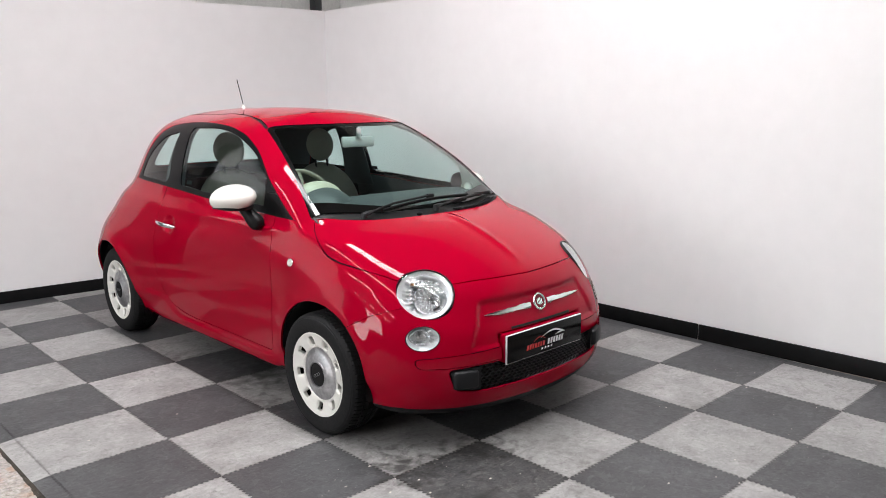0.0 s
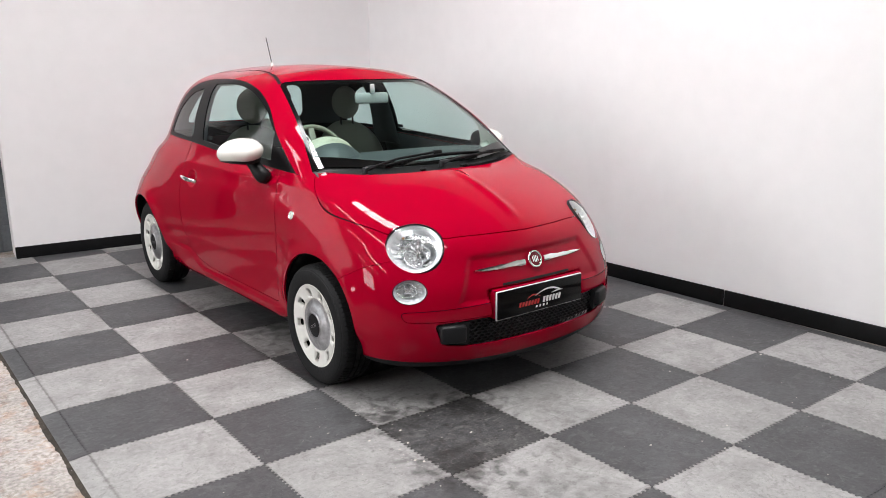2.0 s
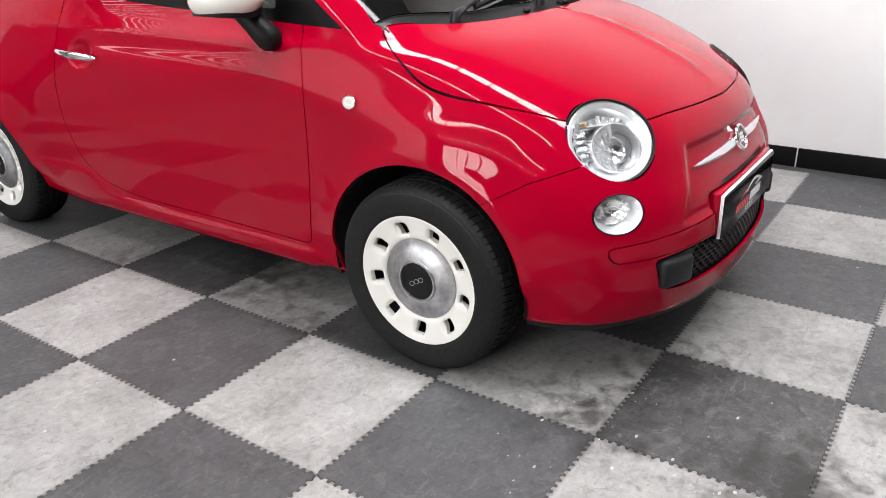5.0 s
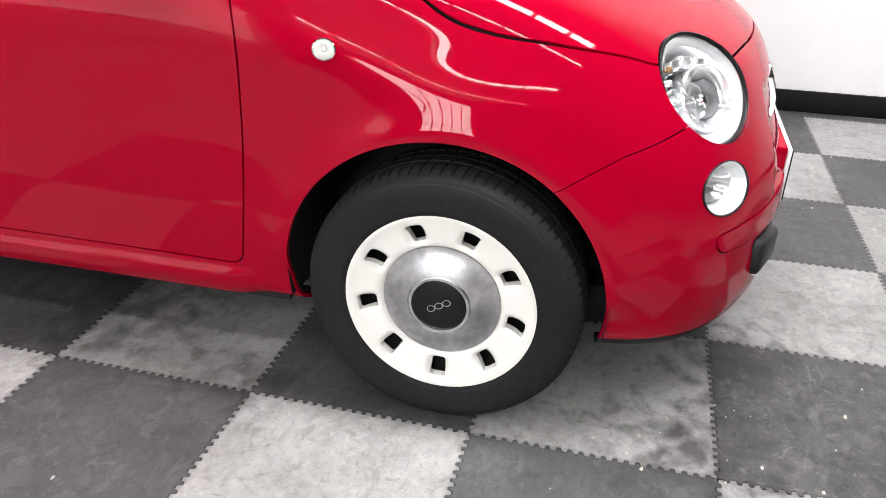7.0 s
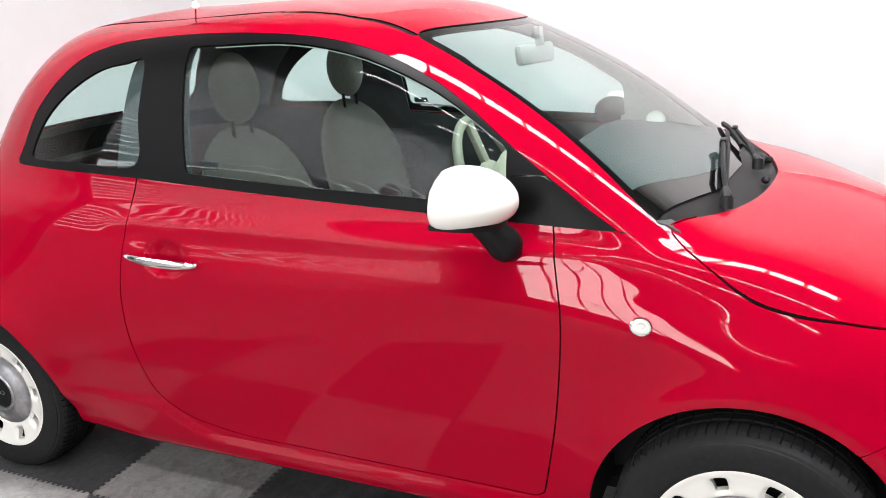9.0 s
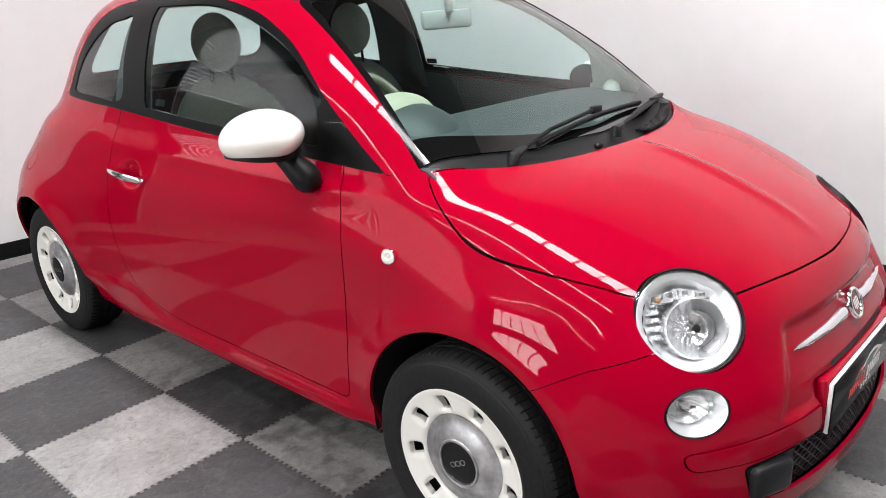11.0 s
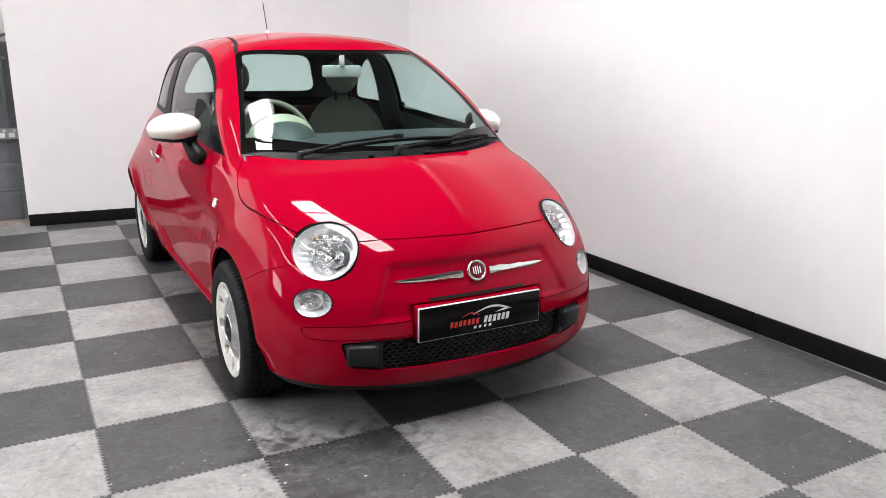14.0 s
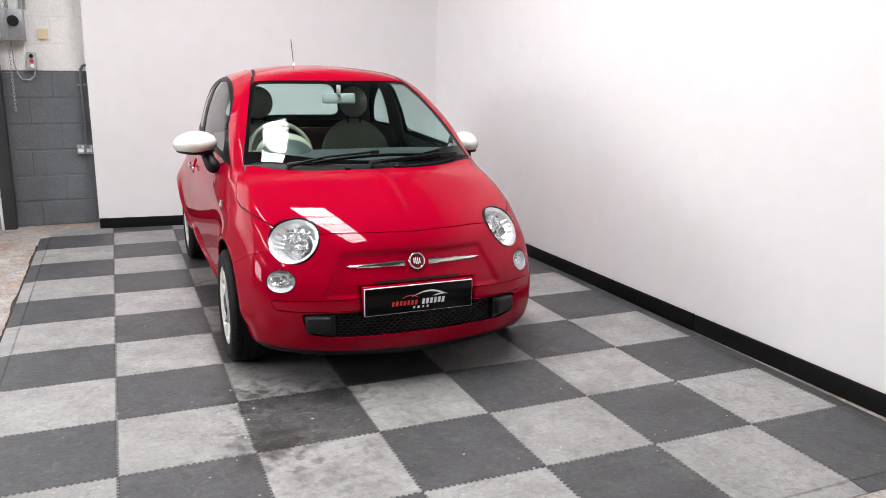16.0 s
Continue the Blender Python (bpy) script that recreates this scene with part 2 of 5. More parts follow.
    nt.links.new(base, mx.inputs[6])
    mx.inputs[7].default_value = (*dark, 1)
    base = mx.outputs[2]
    # oily smears trodden in near the car's front, plus painted shade along its sill
    patch_noise = nt.nodes.new("ShaderNodeTexNoise")
    patch_noise.inputs["Scale"].default_value, patch_noise.inputs["Detail"].default_value, patch_noise.inputs["Distortion"].default_value = 17.0, 10, 0.25
    nt.links.new(geo.outputs["Position"], patch_noise.inputs["Vector"])
    for x, y, reach, amt in SMEARS_AND_SHADE:
        far, add, r, mx = (nt.nodes.new(k) for k in ("ShaderNodeVectorMath", "ShaderNodeMath", "ShaderNodeMapRange", "ShaderNodeMix"))
        mx.data_type, far.operation, add.operation = "RGBA", "DISTANCE", "MULTIPLY_ADD"
        far.inputs[1].default_value = (x, y, 0)
        add.inputs[1].default_value = reach * 5.0
        r.inputs["From Min"].default_value, r.inputs["From Max"].default_value = reach * 4.0, reach * 2.4
        r.inputs["To Min"].default_value, r.inputs["To Max"].default_value = 0, amt
        nt.links.new(geo.outputs["Position"], far.inputs[0])
        nt.links.new(patch_noise.outputs["Fac"], add.inputs[0])
        nt.links.new(far.outputs["Value"], add.inputs[2])
        nt.links.new(add.outputs[0], r.inputs["Value"])
        nt.links.new(r.outputs[0], mx.inputs[0])
        nt.links.new(base, mx.inputs[6])
        mx.inputs[7].default_value = (.012, .011, .010, 1)
        base = mx.outputs[2]
    nt.links.new(base, b.inputs["Base Color"])
    return m


# first two: wet dark stains that also paint the car's shade by its sill
SMEARS_AND_SHADE = [(.78, 1.98, .20, .75), (.62, 2.5, .15, .5), (.50, 1.55, .10, .55), (.57, .53, .14, .85), (.58, .05, .16, .85), (.92, .44, .13, .7), (1.3, .3, .2, .14), (.75, -.3, .12, .4), (.15, 1.3, .10, .25), (1.05, .1, .18, .2), (1.75, .15, .18, .16)]
TILE_LIGHT = tile_material("light_grey_rubber_tile", (0.27, 0.263, 0.259), (0.42, 0.41, 0.405), (0.10, 0.092, 0.088), .65)
TILE_DARK = tile_material("dark_grey_rubber_tile", (0.053, 0.053, 0.0565), (0.17, 0.17, 0.17), (0.018, 0.018, 0.018), .65)
TILE_GRIMY = tile_material("grimy_dark_rubber_tile", (0.045, 0.045, 0.047), (0.24, 0.23, 0.22), (0.012, 0.011, 0.010), .7, 1.3)
STEEL = material("galvanised_steel", (0.32, 0.33, 0.34), 0.45, 0.6, grain=0.1, scale=40)
DARKSTEEL = material("dark_painted_steel", (0.03, 0.032, 0.035), 0.5, grain=0.1, scale=40)
ROOFSHEET = material("grey_roof_sheet", (0.14, 0.14, 0.145), 0.6, grain=0.05, scale=5)
BOXGREY = material("grey_plastic_box", (0.4, 0.4, 0.39), 0.5)
BUTTONRED = material("red_button", (0.55, 0.03, 0.03), 0.35)
CREAMBOX = material("cream_plastic_box", (0.68, 0.56, 0.36), 0.5)


# ---- mesh helpers ----
def mesh_object(name, verts, faces, mat, parent=None, label="", smooth=30):
    me = bpy.data.meshes.new(name)
    me.from_pydata([tuple(v) for v in verts], [], [tuple(f) for f in faces])
    me.materials.append(mat)
    if smooth:
        me.polygons.foreach_set("use_smooth", [True] * len(me.polygons))
        me.set_sharp_from_angle(angle=radians(smooth))
    me.update()
    ob = new(name, me)
    ob.parent = parent
    if label:
        ob["label"] = label
    return ob


def part(name, bm, mat, parent=None, label="", smooth=30):
    me = bpy.data.meshes.new(name)
    bm.normal_update()
    bm.to_mesh(me)
    bm.free()
    me.materials.append(mat)
    if smooth:
        me.polygons.foreach_set("use_smooth", [True] * len(me.polygons))
        me.set_sharp_from_angle(angle=radians(smooth))
    ob = new(name, me)
    ob.parent = parent
    if label:
        ob["label"] = label
    return ob


def box(bm, x0, x1, y0, y1, z0, z1, bevel=0.0, m=None):
    r = bmesh.ops.create_cube(bm, size=1, matrix=Matrix.Translation(((x0 + x1) / 2, (y0 + y1) / 2, (z0 + z1) / 2)) @ Matrix.Diagonal((x1 - x0, y1 - y0, z1 - z0, 1)))
    vs = r["verts"]
    if bevel:
        es = list({e for v in vs for e in v.link_edges})
        out = bmesh.ops.bevel(bm, geom=es, offset=bevel, segments=2, affect="EDGES", profile=0.5)
        vs = list({v for f in out["faces"] for v in f.verts} | {v for v in vs if v.is_valid})
    if m is not None:
        bmesh.ops.transform(bm, matrix=m, verts=vs)
    return vs


def boxed(name, dims, mat, parent=None, label="", bevel=0.0, m=None):
    bm = bmesh.new()
    box(bm, *dims, bevel=bevel, m=m)
    return part(name, bm, mat, parent, label)


def lathe(profile, n=48, close=False):
    """Verts and faces of a (r, x) profile turned round the x axis."""
    v, f = [], []
    k = len(profile)
    for i in range(n):
        a = 2 * math.pi * i / n
        v += [(x, r * math.cos(a), r * math.sin(a)) for r, x in profile]
    for i in range(n):
        j = (i + 1) % n
        for q in range(k - (0 if close else 1)):
            w = (q + 1) % k
            f.append((i * k + q, i * k + w, j * k + w, j * k + q))
    return v, f


def tube(name, pts, r, mat, parent=None, label="", n=10):
    cu = bpy.data.curves.new(name, "CURVE")
    cu.dimensions, cu.bevel_depth, cu.bevel_resolution, cu.use_fill_caps = "3D", r, 3, True
    sp = cu.splines.new("POLY")
    sp.points.add(len(pts) - 1)
    for p, c in zip(sp.points, pts):
        p.co = (*c, 1)
    tmp = bpy.data.objects.new(name, cu)
    me = bpy.data.meshes.new_from_object(tmp)
    bpy.data.objects.remove(tmp)
    me.materials.clear()
    me.materials.append(mat)
    me.polygons.foreach_set("use_smooth", [True] * len(me.polygons))
    ob = new(name, me)
    ob.parent = parent
    if label:
        ob["label"] = label
    return ob


# ---- the room ----
def structure(ob, label=""):
    return tagged(ob, label, kind="structure")


BACK_A, BACK_B = Vector((-0.11, 4.765, 0)), Vector((3.03, 4.455, 0))
BACK_TURN = math.degrees(math.atan2(BACK_B.y - BACK_A.y, BACK_B.x - BACK_A.x))
RIGHT_TURN = 1.15
WALL_TOP = 2.32

structure(boxed("ground", (-12, 7, -10, 7, -0.3, -0.012), CONCRETE), "pale worn concrete workshop floor with brown stains")
m_back = Matrix.Translation(BACK_A) @ Matrix.Rotation(radians(BACK_TURN), 4, "Z")
m_right = Matrix.Translation(BACK_B) @ Matrix.Rotation(radians(RIGHT_TURN), 4, "Z")
structure(boxed("wall_back", (0, 3.4, 0, 0.36, -0.012, WALL_TOP), WALLWHITE, m=m_back), "smooth white painted partition wall behind the car")
structure(boxed("wall_right", (0, 0.12, -7.0, 0.03, -0.012, WALL_TOP), WALLWHITE, m=m_right), "smooth white painted partition wall beside the car")
structure(boxed("baseboard", (0.002, 3.2, -0.016, 0, -0.01, 0.09), SKIRT, m=m_back, bevel=0.003), "black painted skirting board")
structure(boxed("baseboard", (-0.016, 0, -3.862, -0.016, -0.01, 0.09), SKIRT, m=m_right, bevel=0.003), "black painted skirting board")
structure(boxed("baseboard", (-0.016, 0, -6.9, -3.870, -0.01, 0.09), SKIRT, m=m_right, bevel=0.003), "black painted skirting board")
structure(boxed("wall_block", (-0.86, 3.9, 5.16, 5.4, -0.012, CEILING), BLOCKWHITE), "white painted blockwork wall")
structure(boxed("wall_east", (3.7, 3.9, -9, 5.16, -0.012, CEILING), BLOCKWHITE), "white painted blockwork wall")
bm = bmesh.new()
for dims in ((-9, GLAZED[0], -.012, CEILING), (GLAZED[1], 5.16, -.012, CEILING), (GLAZED[0], GLAZED[1], -.012, GLAZED[2]), (GLAZED[0], GLAZED[1], GLAZED[3], CEILING)):
    box(bm, -10.2, -10.0, *dims)
structure(part("wall_west", bm, SHOPWALL, smooth=0), "dark workshop wall with a glazed opening")
window_1 = structure(new("window_1"), "tall barred workshop window")
for i in range(6):
    y = GLAZED[0] + (GLAZED[1] - GLAZED[0]) * i / 5
    boxed("glazing_bar", (-10.14, -10.08, y - .03, y + .03, GLAZED[2], GLAZED[3]), DARKSTEEL, window_1)
for z in (GLAZED[2] + .03, 2.7, GLAZED[3] - .03):
    boxed("transom", (-10.13, -10.07, GLAZED[0], GLAZED[1], z - .03, z + .03), DARKSTEEL, window_1)
structure(boxed("wall_south", (-10.2, 3.9, -9.2, -9.0, -0.012, CEILING), SHOPWALL), "dark workshop wall")


def build_ceiling():
    bm = bmesh.new()
    edges = [-10.2]
    for lx, ly, lw, ll in ROOFLIGHTS:
        edges += [lx - lw / 2, lx + lw / 2]
    edges.append(3.9)
    for a, b in zip(edges[::2], edges[1::2]):
        box(bm, a, b, -9.2, 5.4, CEILING, CEILING + 0.06)
    for lx, ly, lw, ll in ROOFLIGHTS:
        box(bm, lx - lw / 2, lx + lw / 2, ly + ll / 2, 5.4, CEILING, CEILING + 0.06)
        box(bm, lx - lw / 2, lx + lw / 2, -9.2, ly - ll / 2, CEILING, CEILING + 0.06)
        for i in range(1, round(ll / .6)):
            y = ly - ll / 2 + ll * i / round(ll / .6)
            box(bm, lx - lw / 2, lx + lw / 2, y - 0.022, y + 0.022, CEILING - 0.01, CEILING + 0.05)
    structure(part("ceiling", bm, ROOFSHEET, smooth=0), "grey sheeted roof with long rooflights")


build_ceiling()

# ---- the car: body surface ----
CAR_X, CAR_Y = 1.325, 1.08
car = new("car")
car.matrix_world = pose(CAR_X, CAR_Y, 0)
tagged(car, "glossy red three-door city car with white mirrors and white wheel trims", "car")

# lofted sections of the body from the nose round the side to the tail; each (x, y, z) from the underside up to the roof's middle
NOSE = [(0, -0.56, 0.154), (0, -0.654, 0.162), (0, -0.697, 0.257), (0, -0.692, 0.4), (0, -0.672, 0.518), (0, -0.632, 0.609), (0, -0.584, 0.717), (0, -0.4, 0.83), (0, -0.123, 0.926), (0, 0.124, 0.974), (0, 0.351, 1.139), (0, 0.608, 1.299), (0, 0.867, 1.42), (0, 1.048, 1.449), (0, 1.25, 1.462)]
NOSE_SIDE = [(0.36, -0.54, 0.164), (0.369, -0.620, 0.18), (0.38, -0.654, 0.26), (0.38, -0.657, 0.4), (0.377, -0.64, 0.518), (0.362, -0.597, 0.608), (0.353, -0.534, 0.709), (0.338, -0.367, 0.81), (0.342, -0.103, 0.909), (0.352, 0.135, 0.965), (0.342, 0.364, 1.136), (0.323, 0.621, 1.29), (0.292, 0.88, 1.405), (0.181, 1.059, 1.44), (0, 1.3, 1.462)]
FRONT_CORNER = [(0.58, -0.44, 0.173), (0.615, -0.495, 0.189), (0.642, -0.516, 0.272), (0.646, -0.514, 0.4), (0.638, -0.491, 0.514), (0.622, -0.458, 0.603), (0.595, -0.411, 0.696), (0.588, -0.283, 0.796), (0.584, -0.039, 0.897), (0.585, 0.156, 0.951), (0.571, 0.402, 1.117), (0.536, 0.658, 1.265), (0.474, 0.904, 1.377), (0.291, 1.099, 1.431), (0, 1.36, 1.463)]
FRONT_WING = [(0.659, -0.3, 0.178), (0.71, -0.319, 0.2), (0.736, -0.322, 0.284), (0.741, -0.319, 0.424), (0.733, -0.308, 0.541), (0.721, -0.284, 0.629), (0.711, -0.237, 0.693), (0.696, -0.138, 0.787), (0.672, 0.054, 0.884), (0.661, 0.227, 0.94), (0.643, 0.461, 1.107), (0.599, 0.715, 1.249), (0.526, 0.957, 1.368), (0.31, 1.129, 1.433), (0, 1.4, 1.463)]
FRONT_AXLE = [(0.659, 0.05, 0.175), (0.725, 0.05, 0.204), (0.748, 0.05, 0.305), (0.761, 0.049, 0.426), (0.765, 0.059, 0.543), (0.762, 0.069, 0.65), (0.755, 0.101, 0.732), (0.731, 0.152, 0.81), (0.713, 0.229, 0.888), (0.699, 0.317, 0.944), (0.677, 0.556, 1.101), (0.631, 0.796, 1.244), (0.546, 1.017, 1.372), (0.32, 1.16, 1.436), (0, 1.44, 1.464)]
DOOR_FRONT = [(0.659, 0.5, 0.178), (0.727, 0.5, 0.211), (0.743, 0.5, 0.303), (0.754, 0.5, 0.423), (0.759, 0.499, 0.541), (0.763, 0.499, 0.659), (0.766, 0.51, 0.757), (0.752, 0.53, 0.837), (0.732, 0.55, 0.903), (0.709, 0.58, 0.951), (0.686, 0.759, 1.094), (0.643, 0.929, 1.237), (0.556, 1.099, 1.377), (0.325, 1.22, 1.439), (0, 1.48, 1.465)]
DOOR_MIDDLE = [(0.66, 1.1, 0.177), (0.731, 1.1, 0.208), (0.751, 1.1, 0.301), (0.768, 1.1, 0.422), (0.778, 1.1, 0.541), (0.781, 1.1, 0.66), (0.776, 1.1, 0.763), (0.758, 1.1, 0.847), (0.738, 1.1, 0.918), (0.714, 1.1, 0.976), (0.691, 1.15, 1.113), (0.646, 1.2, 1.254), (0.559, 1.27, 1.383), (0.329, 1.35, 1.44), (0, 1.53, 1.464)]
DOOR_REAR = [(0.66, 1.65, 0.176), (0.735, 1.65, 0.205), (0.762, 1.65, 0.3), (0.786, 1.65, 0.42), (0.8, 1.65, 0.54), (0.797, 1.65, 0.66), (0.782, 1.64, 0.763), (0.76, 1.63, 0.85), (0.734, 1.61, 0.924), (0.71, 1.6, 0.994), (0.683, 1.57, 1.121), (0.638, 1.55, 1.252), (0.552, 1.52, 1.375), (0.325, 1.53, 1.436), (0, 1.6, 1.464)]
REAR_AXLE = [(0.66, 2.25, 0.18), (0.738, 2.25, 0.202), (0.777, 2.25, 0.298), (0.806, 2.25, 0.418), (0.823, 2.25, 0.539), (0.81, 2.25, 0.66), (0.775, 2.249, 0.756), (0.743, 2.237, 0.851), (0.708, 2.227, 0.928), (0.662, 2.197, 1.001), (0.632, 2.117, 1.132), (0.598, 2.02, 1.259), (0.524, 1.881, 1.37), (0.311, 1.78, 1.43), (0, 1.72, 1.461)]
REAR_CORNER = [(0.6, 2.55, 0.197), (0.663, 2.623, 0.225), (0.708, 2.667, 0.316), (0.727, 2.689, 0.439), (0.727, 2.69, 0.562), (0.703, 2.663, 0.681), (0.658, 2.604, 0.778), (0.615, 2.549, 0.857), (0.576, 2.498, 0.922), (0.53, 2.431, 0.984), (0.504, 2.342, 1.117), (0.483, 2.233, 1.251), (0.435, 2.074, 1.377), (0.273, 1.922, 1.435), (0, 1.8, 1.46)]
TAIL_SIDE = [(0.35, 2.681, 0.205), (0.371, 2.746, 0.233), (0.387, 2.802, 0.326), (0.392, 2.814, 0.45), (0.391, 2.801, 0.572), (0.385, 2.759, 0.69), (0.372, 2.699, 0.79), (0.355, 2.633, 0.867), (0.338, 2.574, 0.934), (0.321, 2.512, 0.999), (0.308, 2.426, 1.127), (0.292, 2.319, 1.26), (0.271, 2.174, 1.381), (0.172, 2.003, 1.436), (0, 1.88, 1.46)]
TAIL = [(0, 2.712, 0.202), (0, 2.778, 0.232), (0, 2.832, 0.327), (0, 2.841, 0.45), (0, 2.824, 0.571), (0, 2.782, 0.688), (0, 2.729, 0.79), (0, 2.666, 0.87), (0, 2.609, 0.94), (0, 2.551, 1.008), (0, 2.461, 1.133), (0, 2.347, 1.258), (0, 2.198, 1.365), (0, 2.042, 1.426), (0, 1.95, 1.463)]
SECTIONS = [NOSE, NOSE_SIDE, FRONT_CORNER, FRONT_WING, FRONT_AXLE, DOOR_FRONT, DOOR_MIDDLE, DOOR_REAR, REAR_AXLE, REAR_CORNER, TAIL_SIDE, TAIL]


def bspline(ctrl, t):
    """Uniform cubic B-spline through a padded control list (axis 0)."""
    i = np.clip(np.floor(t).astype(int), 0, len(ctrl) - 4)
    f = (t - i)[:, None, None]
    w = [(1 - f) ** 3 / 6, (3 * f ** 3 - 6 * f ** 2 + 4) / 6, (-3 * f ** 3 + 3 * f ** 2 + 3 * f + 1) / 6, f ** 3 / 6]
    return sum(w[k] * ctrl[i + k] for k in range(4))


FLIP = np.array([-1.0, 1, 1])


def pad_u(net):
    return np.concatenate([net[1:2] * FLIP, net, net[-2:-1] * FLIP])


def pad_v(net):
    """net with v first: straight on below, mirrored over the roof's middle above."""
    lo = 2 * net[:1] - net[1:2]
    hi = net[-2:-1] * FLIP
    return np.concatenate([lo, net, hi])


def surface(net, us, vs):
    a = bspline(pad_u(net), us)
    return np.transpose(bspline(pad_v(np.transpose(a, (1, 0, 2))), vs), (1, 0, 2))


NET = np.array(SECTIONS)
ku, kv = np.arange(NET.shape[0], dtype=float), np.arange(NET.shape[1], dtype=float)
net = NET.copy()
for _ in range(3):
    net = net + 0.85 * (NET - surface(net, ku, kv))
    net[0, :, 0] = net[-1, :, 0] = 0
    net[:, -1, 0] = 0
NU, NV = 331, 183
grid = surface(net, np.linspace(0, NET.shape[0] - 1, NU), np.linspace(0, NET.shape[1] - 1, NV))


def normals(g):
    n = np.cross(np.gradient(g, axis=0), np.gradient(g, axis=1))
    n /= np.linalg.norm(n, axis=2, keepdims=True) + 1e-12
    return n if n[NU // 2, NV // 3, 0] > 0 else -n


def step(a, b, v):
    t = np.clip((v - a) / (b - a), 0, 1)
    return t * t * (3 - 2 * t)


WHEEL_R, WHEELBASE, ARCH_R = 0.286, 2.30, 0.330
gx, gy, gz = grid[..., 0], grid[..., 1], grid[..., 2]
press = np.zeros(gx.shape)
for wy in (0.0, WHEELBASE):
    r = np.hypot(gy - wy, gz - WHEEL_R)
    press += (0.010 * np.exp(-((r - ARCH_R) / 0.045) ** 2) + 0.012 * np.exp(-((r - ARCH_R) / 0.095) ** 2)) * step(.55, .65, gx) * step(.25, .35, gz)
press += 0.005 * np.exp(-((gy + .06) / .15) ** 2 - ((gz - .69) / .06) ** 2) * step(.5, .62, gx)
sill_line = .264 + .10 * step(1.42, 1.66, gy)
press += 0.015 * step(sill_line + .004, sill_line - .014, gz) * step(.40, .5, gy) * step(2.0, 1.7, gy) * step(.55, .65, gx)
along_door = step(.25, .45, gy) * step(1.80, 1.55, gy) * step(.55, .65, gx)
press += (0.0020 * np.exp(-((gz - .893) / .018) ** 2) - 0.0015 * np.exp(-((gz - .850) / .028) ** 2)) * along_door
press -= 0.024 * step(.290, .272, gx) * step(.362, .375, gz) * step(.512, .498, gz) * step(-.4, -.5, gy)
press += 0.007 * np.clip(1 - gx / .042, 0, 1) ** 1.2 * step(-.57, -.42, gy) * step(.02, -.12, gy) * step(.70, .74, gz)
flank = .335 + .5 * (.64 - gz)
press -= 0.011 * step(flank + .014, flank - .010, gx) * step(.452, .466, gz) * step(.652, .632, gz) * step(-.3, -.4, gy)
press -= 0.016 * step(.052, .036, np.hypot((gy - 1.50) / 1.25, gz - .806)) * step(.55, .65, gx)
grid = grid + press[..., None] * normals(grid)
grid[0, :, 0] = grid[-1, :, 0] = 0
grid[:, -1, 0] = 0
nrm = normals(grid)


